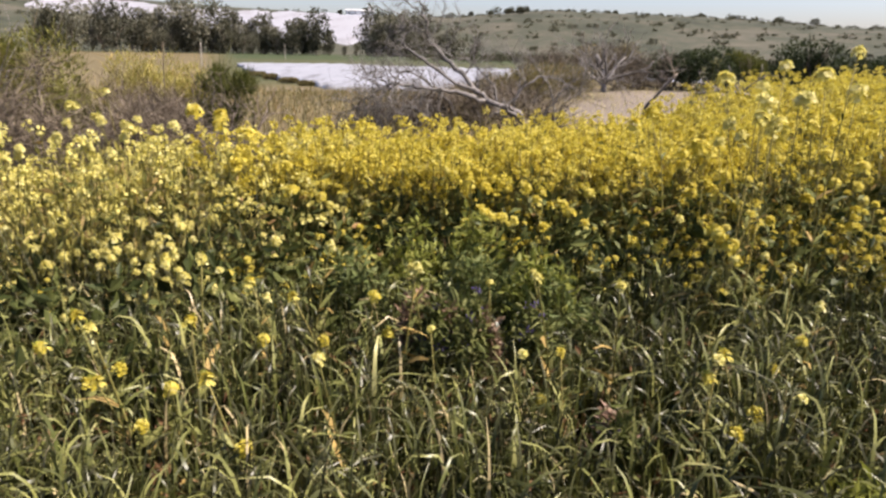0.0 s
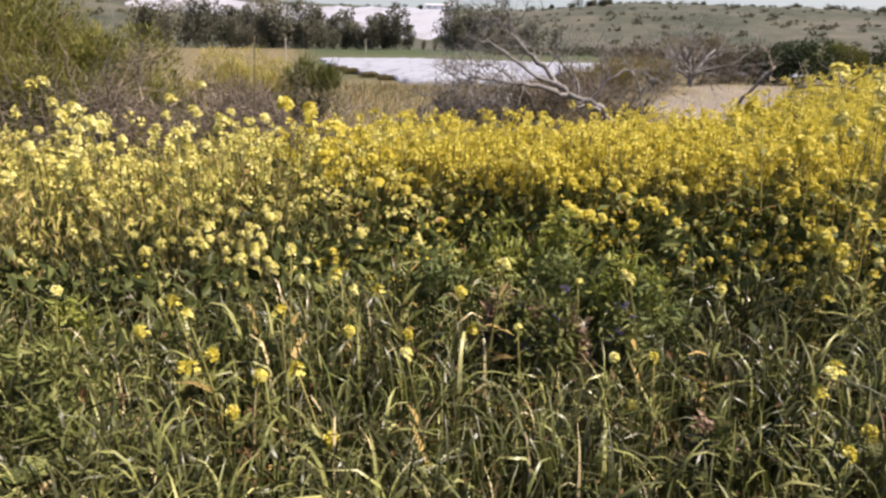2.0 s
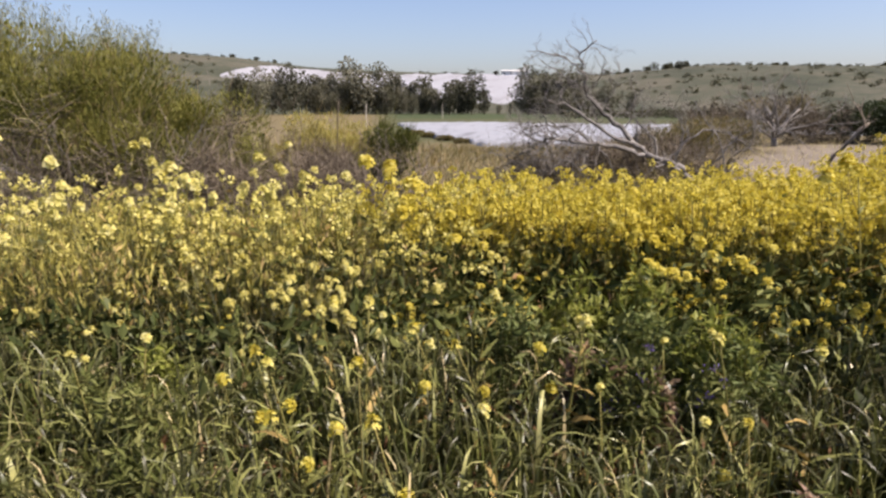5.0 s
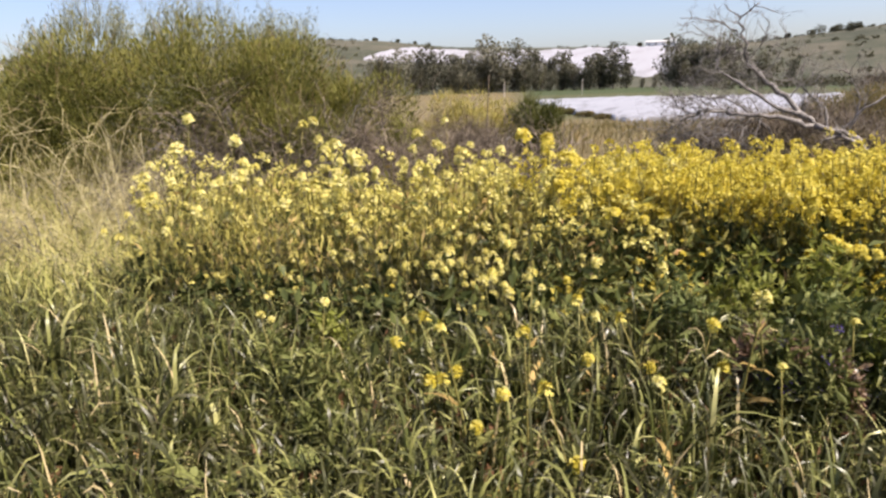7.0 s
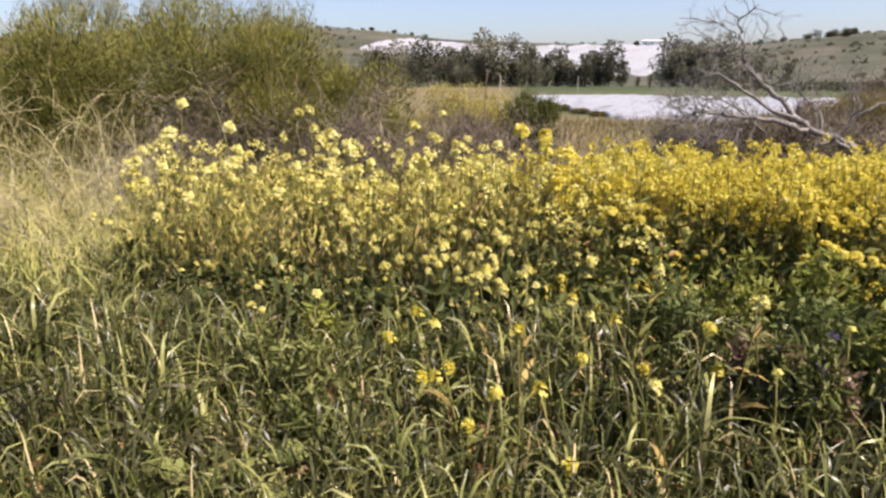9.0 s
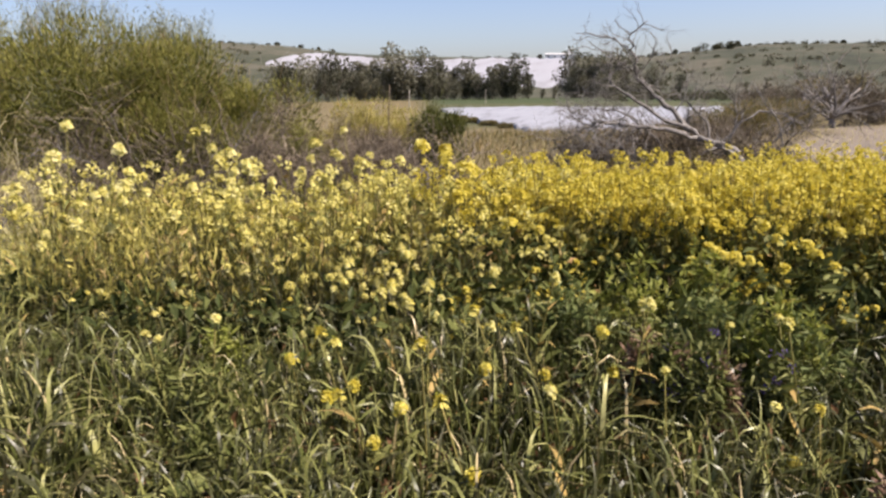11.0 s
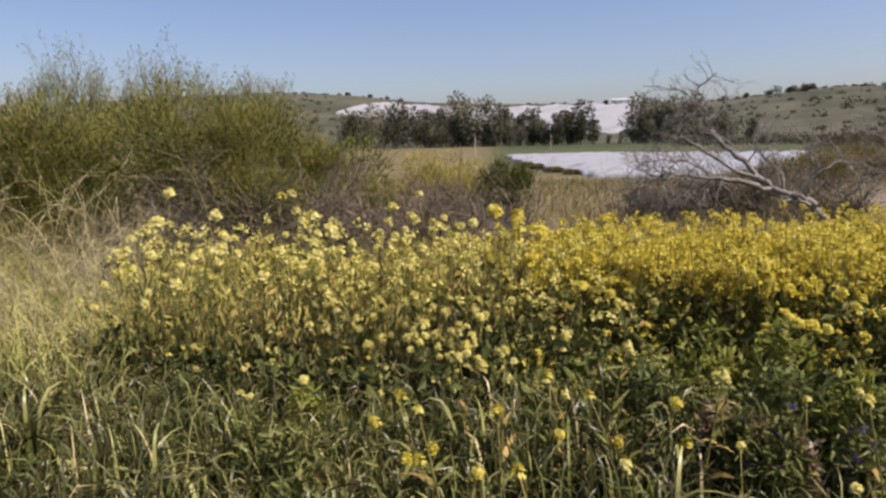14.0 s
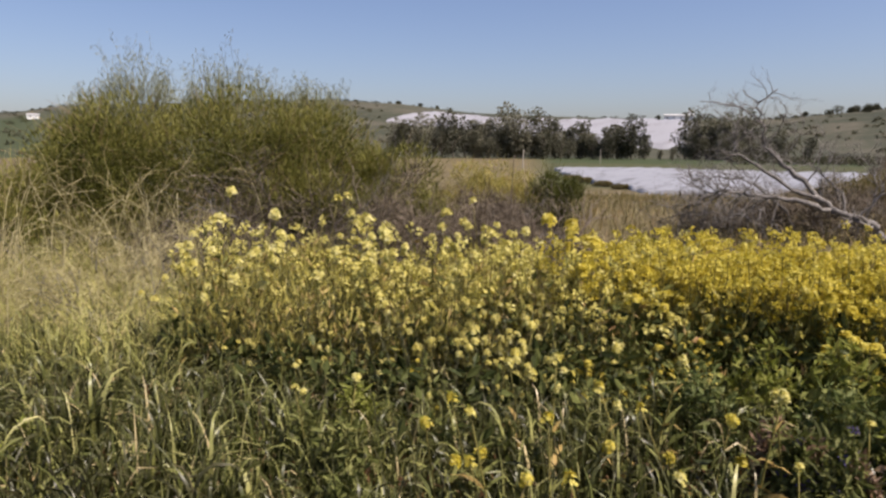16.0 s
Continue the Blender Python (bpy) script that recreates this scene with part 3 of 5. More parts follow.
# scattered scrub on the hills and a band along the crest
bag = Bag()
rng = np.random.default_rng(41)
for n in range(1150):
    az, r = rng.uniform(-64, 38), rng.uniform(250, 572)
    if -31.5 < az < -6 and 300 < r < 560:
        continue
    if n % 3 == 0:
        r = rng.uniform(560, 574)
    thick = 1.0 + (ripple(az, r / 12, 3.0) > 0.35) * 0.8
    s = rng.uniform(0.5, 1.5) * thick
    p = at_polar(az, r)
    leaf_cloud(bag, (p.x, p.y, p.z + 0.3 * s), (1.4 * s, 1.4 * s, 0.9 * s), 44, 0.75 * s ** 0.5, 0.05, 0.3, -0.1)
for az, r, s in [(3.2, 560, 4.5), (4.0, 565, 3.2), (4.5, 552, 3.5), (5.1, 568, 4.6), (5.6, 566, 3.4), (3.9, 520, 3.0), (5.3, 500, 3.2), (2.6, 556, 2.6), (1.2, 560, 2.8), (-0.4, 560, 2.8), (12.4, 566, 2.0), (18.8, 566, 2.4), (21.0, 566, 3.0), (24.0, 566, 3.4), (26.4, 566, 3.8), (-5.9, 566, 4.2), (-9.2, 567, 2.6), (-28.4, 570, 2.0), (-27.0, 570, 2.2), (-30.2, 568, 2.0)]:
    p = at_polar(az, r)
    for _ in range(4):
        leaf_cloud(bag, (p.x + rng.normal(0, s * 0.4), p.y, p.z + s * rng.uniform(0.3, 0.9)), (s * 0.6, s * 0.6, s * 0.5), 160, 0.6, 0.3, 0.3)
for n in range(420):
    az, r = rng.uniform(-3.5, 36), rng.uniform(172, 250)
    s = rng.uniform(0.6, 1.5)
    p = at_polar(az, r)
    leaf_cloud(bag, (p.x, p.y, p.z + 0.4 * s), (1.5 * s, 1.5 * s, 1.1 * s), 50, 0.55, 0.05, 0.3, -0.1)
tagged(new("hill_scrub", bag.mesh("hill_scrub", SCRUB_LEAF)), "dark scattered scrub and small trees on far hills", "scrub", kind="stuff")

# ---- shrubs in the middle distance ----


def broom_bush(seed, w, h, n, leaf, label, twig_top=0.0, coarse=1.0):
    """A broad bush of many upright twigs on crooked stems."""
    global rng
    rng = np.random.default_rng(seed)
    ob = new("bush")
    bt, bl, bb = Bag(), Bag(), Bag()
    for _ in range(16):
        a, q = rng.uniform(0, 6.28), rng.uniform(0, 1) ** 0.5
        x, y = 0.36 * w * q * math.cos(a), 0.25 * w * q * math.sin(a)
        grow(bt, (x, y, -0.05), (0.7 * q * math.cos(a) + rng.normal(0, 0.2), 0.7 * q * math.sin(a), 1), h * 0.5, 0.022, 2, 0.75, 0.1, 3)
    tagged(part("stem", bt.mesh("stem", BARK, True), ob), kind="stuff")
    lobes = [(rng.uniform(-0.40, 0.40) * w, rng.uniform(-0.28, 0.28) * w, rng.uniform(0.25, 0.77) * h, rng.uniform(0.11, 0.20) * w) for _ in range(28)]
    for x, y, z, r in lobes:
        z *= 1 - 0.45 * (abs(x) / (0.5 * w)) ** 3
        k = n // len(lobes)
        d = rng.normal(size=(k, 3))
        d /= np.linalg.norm(d, axis=1, keepdims=True)
        rad = np.array([r, r, min(r * 0.95, h * 0.24)])
        p = np.array([x, y, z]) + d * rad * (0.35 + 0.65 * rng.random((k, 1)) ** 0.5)
        p[:, 2] = np.maximum(p[:, 2], 0.03)
        way = d * 0.7 + np.array([0, 0, 0.75]) + rng.normal(0, 0.45, (k, 3))
        ln = coarse * rng.uniform(0.03, 0.075, k)
        # tone climbs with d[:, 2]: sunlit lobe tops and shaded undersides painted in
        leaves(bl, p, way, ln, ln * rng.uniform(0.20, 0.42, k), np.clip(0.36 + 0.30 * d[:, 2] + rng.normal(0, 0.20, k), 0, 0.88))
        m = k // 5
        sticks(bl, p[:m], way[:m] + [0, 0, 0.4], rng.uniform(0.10, 0.26, m), 0.006, np.clip(rng.normal(0.55, 0.2, m), 0, 0.88), 0.12)
        m = k // 30
        sticks(bl, p[:m], way[:m], rng.uniform(0.12, 0.35, m), 0.006, np.full(m, 0.95), 0.3)
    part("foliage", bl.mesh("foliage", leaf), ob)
    if twig_top:
        tips = []
        for k in range(240):
            x = rng.uniform(-0.37, 0.38)
            peak = float(np.interp(x, [-0.42, -0.28, -0.20, -0.12, 0.0, 0.10, 0.24, 0.40], [0.15, 0.35, 1.1, 0.5, 0.85, 0.8, 0.4, 0.2]))
            hh = twig_top * peak * rng.uniform(0.3, 1.0)
            grow(bb, (x * w, rng.normal(0, 0.08) * w, h * rng.uniform(0.66, 0.76)), (rng.normal(0, 0.16), rng.normal(0, 0.15), 1), hh + 0.2, 0.006, 1, 0.45, 0.3, 3, tips, 3)
        p = np.array([t[0] for t in tips])
        keep = np.repeat(np.arange(len(p)), 3)
        p = p[keep] + rng.normal(0, 0.022, (len(keep), 3))
        b2 = Bag()
        sticks(b2, p, rng.normal(0, 0.4, (len(p), 3)) + [0, 0, 0.9], rng.uniform(0.025, 0.06, len(p)), 0.008)
        tagged(part("brushwood", bb.mesh("brushwood", GREY_PLUME, True), ob, "thin grey twigs standing above the bush"), kind="stuff")
        tagged(part("grey_foliage", b2.mesh("grey_foliage", GREY_PLUME), ob, "sparse grey-green leaves on the twigs"), kind="stuff")
    return tagged(ob, label, "bush")


def brush_bush(seed, w, h, n, label, wood=None, fine=0.007, long=1.0):
    """A tangle of bare brown twigs."""
    global rng
    rng = np.random.default_rng(seed)
    ob = new("dead_bush")
    bt, bl = Bag(), Bag()
    tips = []
    for _ in range(14):
        a, q = rng.uniform(0, 6.28), rng.uniform(0, 1) ** 0.5
        x, y = 0.4 * w * q * math.cos(a), 0.3 * w * q * math.sin(a)
        grow(bt, (x, y, -0.05), (0.7 * math.cos(a), 0.7 * math.sin(a), 0.8), h * 0.5, 0.014, 2, 0.9, 0.0, 3, tips, 3)
    tagged(part("stem", bt.mesh("stem", DEADWOOD, True), ob), kind="stuff")
    p = np.array([t[0] for t in tips])
    keep = rng.integers(0, len(p), n)
    p = p[keep] + rng.normal(0, 0.06, (n, 3))
    lim = h * (1.0 - 0.55 * (np.abs(p[:, 0]) / (0.55 * w)) ** 2) * (0.9 + 0.12 * ripple(p[:, 0], p[:, 1], 0.25))
    p[:, 2] = np.maximum(0.02, np.where(p[:, 2] > lim, np.maximum(lim, 0.1) * rng.random(n) ** 0.6, p[:, 2]))
    sticks(bl, p, rng.normal(0, 0.8, (n, 3)) + [0, 0, 0.35], long * rng.uniform(0.08, 0.28, n), rng.uniform(0.4, 1.0, n) * fine, None, 0.3)
    tagged(part("brushwood", bl.mesh("brushwood", wood or BROWN_TWIG), ob), kind="stuff")
    return tagged(ob, label, "bush")


def stand_at(ob, az, r, turn=None):
    ob.matrix_basis = Matrix.Translation(at_polar(az, r)) @ pose(0, 0, 0, 0, 0, -az if turn is None else turn)
    return ob


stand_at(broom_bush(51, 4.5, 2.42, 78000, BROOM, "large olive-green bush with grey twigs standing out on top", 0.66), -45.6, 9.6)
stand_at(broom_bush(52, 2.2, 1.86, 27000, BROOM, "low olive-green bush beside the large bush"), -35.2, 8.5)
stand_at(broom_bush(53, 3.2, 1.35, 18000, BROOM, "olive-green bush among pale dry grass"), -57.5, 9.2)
stand_at(brush_bush(54, 1.6, 1.66, 20000, "bare brown tangled bush of dead twigs"), -27.6, 7.7)
stand_at(brush_bush(55, 1.0, 1.46, 9000, "small brown dead bush beside the larger one"), -24.6, 8.3)
stand_at(brush_bush(66, 0.7, 1.15, 5000, "brown dead bush against the green bush"), -31.6, 7.3)
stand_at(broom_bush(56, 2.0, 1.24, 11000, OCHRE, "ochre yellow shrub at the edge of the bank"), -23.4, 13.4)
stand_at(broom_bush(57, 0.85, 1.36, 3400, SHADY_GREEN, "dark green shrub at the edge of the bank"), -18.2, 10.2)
stand_at(brush_bush(67, 0.8, 0.75, 3500, "low brown brush beside the dark green shrub"), -20.6, 9.8)
for seed, az, r, w, h in [(59, 5.2, 20, 2.4, 1.05), (60, 7.8, 23, 2.6, 1.1), (62, 12.4, 36, 3.6, 1.9)]:
    ob = stand_at(broom_bush(seed, w, h, 6000, OLIVE_SHRUB, "brownish olive scrub bush behind the fallen tree", 0.0, 1.6), az, r)
    tagged(ob, group="scrub bushes behind the fallen tree")
stand_at(brush_bush(63, 1.1, 2.3, 5500, "dark dead twigs growing through the green bush", DARK_BRUSH, 0.008, 1.3), -40.4, 7.9)
stand_at(brush_bush(68, 1.2, 1.2, 6000, "dark dead twigs under the green bush", DARK_BRUSH, 0.008, 1.3), -46.5, 7.4)
for seed, az, r, w, h in [(64, 10.4, 28.5, 4.2, 2.3), (65, 13.2, 29.0, 4.0, 2.3)]:
    ob = stand_at(brush_bush(seed, w, h, 5200, "dark brown leafless scrub behind the bare tree", DARK_BRUSH, 0.016, 1.6), az, r)
    tagged(ob, group="leafless scrub")
for seed, az, r, w, h in [(76, 1.4, 15.5, 2.0, 0.95), (77, 4.6, 16.0, 2.2, 1.15), (78, -1.8, 15.0, 1.2, 0.5)]:
    ob = stand_at(brush_bush(seed, w, h, 1700, "loose grey-brown leafless brush behind the fallen tree", BROWN_TWIG, 0.009, 1.6), az, r)
    tagged(ob, group="loose brush")

for seed, az, r, w, h in [(691, -15.9, 84, 2.4, 0.55), (692, -14.8, 77, 1.6, 0.6), (693, -13.4, 71, 2.0, 0.5), (694, -12.0, 67, 1.6, 0.4)]:
    ob = stand_at(broom_bush(seed, w, h, 1500, OLIVE_SHRUB, "low brown scrub along the edge of the covered field", 0.0, 4.0), az, r)
    tagged(ob, group="scrub along the field")
ob = stand_at(broom_bush(697, 1.9, 1.7, 6000, SHADY_GREEN, "fresh green shrub between dark evergreens", 0.0, 1.8), 21.8, 29.5)

# ---- the fallen dead tree ----
SNAG_Y = 12.0


def dead_tree():
    """A grey uprooted tree: trunk on the ground, one long limb still raised."""
    global rng
    rng = np.random.default_rng(71)
    ob = new("fallen_dead_tree")
    tagged(ob, "grey leafless fallen dead tree with one raised limb", "dead tree")

    def limb(name, ctrl, r0, r1, parent, fuzz, size, label=""):
        b = Bag()
        line = smooth_line(ctrl, 4 * len(ctrl))
        line[1:-1] += rng.normal(0, 0.020, (len(line) - 2, 3))
        tube(b, line, 0.72 * np.linspace(r0, r1, len(line)) * rng.uniform(0.82, 1.2, len(line)), 7, 0.6)
        made = part(name, b.mesh(name, DEADWOOD, True), parent, label)
        b = Bag()
        for _ in range(int(fuzz * (2.0 if line[:, 2].mean() < 1.05 else 0.9))):
            k = rng.integers(len(line) // 4, len(line))
            t = line[min(k + 1, len(line) - 1)] - line[k - 1]
            grow(b, line[k], t / np.linalg.norm(t) * 0.7 + rng.normal(0, 0.6, 3), size * rng.uniform(0.4, 1.0), max(r1 * 0.6, 0.007), 2, 0.6, 0.05, 3, None, 3)
        tagged(part("twig", b.mesh("twig", DEADWOOD, True), made), kind="stuff")
        return made

    Y = SNAG_Y
    trunk = limb("trunk", [(1.32, Y - 0.25, 0.05), (1.16, Y - 0.18, 0.26), (0.99, Y - 0.1, 0.41), (0.53, Y, 0.58)], 0.085, 0.062, ob, 2, 0.4, "thick grey trunk lying on the ground")
    limb("limb", [(0.53, Y, 0.58), (0.13, Y + 0.05, 0.97), (-0.27, Y + 0.1, 1.35), (-0.48, Y + 0.1, 1.58), (-0.55, Y + 0.05, 1.90), (-0.61, Y, 2.20), (-0.36, Y, 2.42)], 0.062, 0.013, ob, 22, 0.45, "long raised grey limb")
    limb("limb", [(-0.61, Y, 2.20), (-0.72, Y - 0.05, 2.28), (-0.86, Y - 0.1, 2.42)], 0.016, 0.007, ob, 3, 0.25)
    limb("limb", [(-0.55, Y + 0.05, 1.90), (-0.88, Y, 2.14), (-1.25, Y - 0.1, 2.24), (-1.47, Y - 0.1, 2.27)], 0.020, 0.006, ob, 11, 0.4)
    limb("limb", [(-0.5, Y + 0.1, 1.66), (-0.73, Y + 0.1, 1.78), (-1.07, Y + 0.1, 1.98), (-1.48, Y + 0.1, 2.04)], 0.018, 0.006, ob, 10, 0.4)
    limb("limb", [(0.30, Y + 0.02, 0.78), (0.03, Y - 0.05, 0.84), (-0.61, Y - 0.1, 1.27), (-0.86, Y - 0.1, 1.44), (-0.87, Y, 1.61), (-0.66, Y, 1.78)], 0.044, 0.014, ob, 20, 0.6)
    limb("limb", [(-0.48, Y + 0.1, 1.65), (-0.75, Y + 0.2, 1.72), (-1.04, Y + 0.2, 1.77), (-1.41, Y + 0.2, 1.69)], 0.020, 0.006, ob, 10, 0.4)
    limb("limb", [(0.53, Y, 0.58), (-0.07, Y - 0.25, 0.71), (-0.54, Y - 0.4, 0.79), (-0.99, Y - 0.5, 0.83), (-1.23, Y - 0.5, 0.74), (-1.6, Y - 0.5, 0.5)], 0.056, 0.018, ob, 26, 0.7, "low limb with drooping twigs")
    limb("limb", [(-0.56, Y - 0.4, 0.78), (-0.55, Y - 0.45, 0.4), (-0.54, Y - 0.45, 0.0)], 0.016, 0.010, ob, 1, 0.2)
    limb("limb", [(0.75, Y + 0.3, 0.5), (0.6, Y + 0.5, 0.9), (0.25, Y + 0.6, 1.2), (-0.1, Y + 0.6, 1.3)], 0.03, 0.008, ob, 12, 0.6)
    limb("limb", [(0.9, Y + 0.4, 0.45), (1.3, Y + 0.5, 0.85), (1.75, Y + 0.6, 0.95), (2.3, Y + 0.5, 0.6)], 0.032, 0.012, ob, 14, 0.6)
    limb("limb", [(1.0, Y + 0.5, 0.3), (1.15, Y + 0.6, 0.9), (0.95, Y + 0.6, 1.35)], 0.024, 0.008, ob, 10, 0.5)
    limb("limb", [(0.1, Y + 0.5, 0.1), (-0.3, Y + 0.4, 0.7), (-0.9, Y + 0.4, 1.0), (-1.5, Y + 0.3, 1.0)], 0.030, 0.010, ob, 14, 0.6)
    limb("limb", [(0.5, Y + 0.5, 0.1), (0.35, Y + 0.5, 0.8), (0.5, Y + 0.5, 1.4)], 0.024, 0.009, ob, 10, 0.5)
    limb("limb", [(-0.2, Y + 0.2, 0.1), (-0.8, Y - 0.1, 0.45), (-1.5, Y - 0.2, 0.42), (-2.0, Y - 0.2, 0.3)], 0.026, 0.010, ob, 14, 0.5)
    for k, (x, z) in enumerate([(-0.95, 0.82), (-1.15, 0.76), (-0.75, 0.8), (-1.35, 0.66), (-0.35, 0.74), (-1.5, 0.55)]):
        limb("limb", [(x, Y - 0.45, z), (x - 0.12, Y - 0.5, z - 0.22), (x - 0.18 + 0.05 * k, Y - 0.5, max(0.02, z - 0.62))], 0.013, 0.006, ob, 6, 0.35, "thin drooping grey branch")
    limb("limb", [(-1.0, Y - 0.5, 0.82), (-1.35, Y - 0.5, 0.98), (-1.6, Y - 0.45, 1.12)], 0.014, 0.005, ob, 8, 0.3, "thin side branch")
    limb("limb", [(0.13, Y + 0.05, 0.97), (0.3, Y + 0.1, 1.3), (0.28, Y + 0.15, 1.62)], 0.016, 0.005, ob, 9, 0.35, "thin upright branch")
    limb("limb", [(-0.27, Y + 0.1, 1.35), (-0.05, Y + 0.15, 1.6), (0.05, Y + 0.2, 1.9)], 0.014, 0.005, ob, 9, 0.35, "thin upright branch")
    limb("limb", [(-0.48, Y + 0.1, 1.58), (-0.25, Y + 0.1, 1.85), (-0.2, Y + 0.1, 2.12)], 0.013, 0.004, ob, 8, 0.3, "thin upright branch")
    limb("limb", [(1.5, Y + 0.3, 0.2), (1.85, Y + 0.3, 0.75), (2.2, Y + 0.3, 1.0), (2.9, Y + 0.2, 0.95)], 0.024, 0.008, ob, 10, 0.5)
    return ob


dead_tree()
for seed, x, w, h in [(72, -0.6, 1.2, 0.46), (73, 0.35, 1.5, 0.72), (74, 1.2, 1.4, 0.6), (75, -1.25, 0.9, 0.34)]:
    ob = brush_bush(seed, w, h, 900, "dark heap of dead brush under the fallen tree", DARK_BRUSH, 0.015, 2.0)
    ob.matrix_basis = Matrix.Translation((x, SNAG_Y + 0.75, 0))
    tagged(ob, group="brush heaps")


def bare_tree(seed, h, label):
    """A leafless vase-shaped grey tree."""
    global rng
    rng = np.random.default_rng(seed)
    ob = new("bare_tree")
    b, b2 = Bag(), Bag()
    tube(b, [(0, 0, -0.15), (0.02, 0, 0.2), (0, 0, 0.45)], [0.13, 0.10, 0.085], 8)
    tips = []
    for k in range(9):
        a = k * 0.7 + rng.normal(0, 0.2)
        grow(b, (0, 0, 0.36), (0.75 * math.cos(a), 0.75 * math.sin(a), rng.uniform(0.6, 1.6)), h * 0.56, 0.066, 3, 0.55, 0.12, 3, tips, 5, 0.55)
    part("trunk", b.mesh("trunk", DEADWOOD, True), ob)
    p = np.array([t[0] for t in tips])
    keep = rng.permutation(len(p))[: len(p) // 2]
    sticks(b2, p[keep], rng.normal(0, 0.6, (len(keep), 3)) + [0, 0, 0.7], rng.uniform(0.08, 0.22, len(keep)), 0.010)
    tagged(part("brushwood", b2.mesh("brushwood", BROWN_TWIG), ob, "fine grey-brown twigs"), kind="stuff")
    return tagged(ob, label, "tree")


ob = bare_tree(81, 2.9, "leafless grey tree standing by the bare field")
ob.matrix_basis = Matrix.LocRotScale(at_polar(11.9, 26.0), None, (1.1, 1.1, 0.76))

# ---- mustard ----


def flower_head(seed, petals):
    """A mustard raceme top: a dome of open four-petalled flowers round a knot of buds."""
    global rng
    rng = np.random.default_rng(seed)
    n = 26
    b = Bag()
    for i in range(n):
        f = (i + 0.5) / n
        a = i * 2.4 + rng.normal(0, 0.2)
        rad = 0.0265 * math.sqrt(f) * rng.uniform(0.85, 1.2)
        c = np.array([rad * math.cos(a), rad * math.sin(a), 0.014 - 0.036 * f * f * rng.uniform(0.7, 1.3)])
        nrm = np.array([math.cos(a) * f * 1.1, math.sin(a) * f * 1.1, 1.0 - 0.4 * f]) + rng.normal(0, 0.2, 3)
        nrm /= np.linalg.norm(nrm)
        u = np.cross(nrm, [0.3, 0.8, 0.1])
        u /= np.linalg.norm(u)
        w = np.cross(nrm, u)
        tone = rng.random()
        for k in range(4):
            t = k * math.pi / 2 + rng.normal(0, 0.15)
            e = math.cos(t) * u + math.sin(t) * w
            s = np.cross(nrm, e)
            ln = 0.0140 * rng.uniform(0.8, 1.2)
            wd = ln * 0.56
            lift = nrm * ln * rng.uniform(0.0, 0.35)
            v = [c, c + e * ln * 0.75 + s * wd + lift * 0.5, c + e * ln + lift, c + e * ln * 0.75 - s * wd + lift * 0.5]
            b.add(v, [(0, 1, 2, 3)], var=np.clip(tone + rng.normal(0, 0.08), 0, 1))
    me = b.mesh("flower_head", petals)
    return me


def mustard_frame(seed, h, heads, low=0.62):
    """The branching of one plant: lines of stems and where the flower heads sit."""
    r = np.random.default_rng(seed)
    lines, tips = [], []
    top = np.array([r.normal(0, 0.06), r.normal(0, 0.06), h])
    main = smooth_line([(0, 0, -0.03), (top[0] * 0.2, top[1] * 0.2, h * 0.4), top], 7)
    lines.append((main, 0.005))
    tips.append(top)
    for i in range(heads - 1):
        k = r.uniform(0.3, 0.85)
        p = main[int(k * 6)]
        a = r.uniform(0, 6.28)
        ln = h * r.uniform(0.22, 0.5) * (1.15 - 0.6 * k)
        e = p + np.array([math.cos(a) * ln * 0.5, math.sin(a) * ln * 0.5, ln])
        e[2] = min(max(e[2], h * r.uniform(low, 0.98)), h * 1.02)
        lines.append((smooth_line([p, p + (e - p) * np.array([0.6, 0.6, 0.4]), e], 4), 0.0028))
        tips.append(e)
    return lines, tips, r


def mustard_meshes(seed, h, heads, low):
    """Stem and leaves of one plant, and its flower places."""
    global rng
    rng = np.random.default_rng(seed)
    lines, tips, r = mustard_frame(seed, h, heads, low)
    bs, bl = Bag(), Bag()
    for line, rad in lines:
        tube(bs, line, np.linspace(rad, rad * 0.5, len(line)), 3, r.random())
    pods = []
    for line, _ in lines:
        for p in line[-2:]:
            pods += [p - [0, 0, r.uniform(0.0, 0.08)] for _ in range(4)]
    pods = np.array(pods)
    sticks(bs, pods, rng.normal(0, 0.7, (len(pods), 3)) + [0, 0, 0.5], 0.025, 0.003)
    n = 22
    pts = np.concatenate([l[:max(2, len(l) - 1)] for l, _ in lines])
    base = pts[rng.integers(0, len(pts), n)]
    base[:, 2] = np.clip(base[:, 2], 0.03, h * 0.8)
    size = 0.15 * (1.15 - base[:, 2] / h)
    blades(bl, base, rng.uniform(0, 6.28, n), size * rng.uniform(0.6, 1.3, n), size * rng.uniform(0.12, 0.24, n), rng.uniform(0.3, 1.2, n), 3, 0.8, 2.0)
    return bs.mesh("stem", MUSTARD_STEM, True), bl.mesh("foliage", MUSTARD_LEAF), tips


HEADS = [flower_head(91 + i, PETAL) for i in range(3)]
PALE_HEADS = [flower_head(96 + i, PETAL_PALE) for i in range(3)]


def bud_cluster():
    """Green buds in the middle of a flower head."""
    global rng
    rng = np.random.default_rng(88)
    b = Bag()
    leaf_cloud(b, (0, 0, 0.018), (0.008, 0.008, 0.007), 26, 0.008, 0.3, 0.2)
    return b.mesh("bud", BUD)


BUDS = bud_cluster()


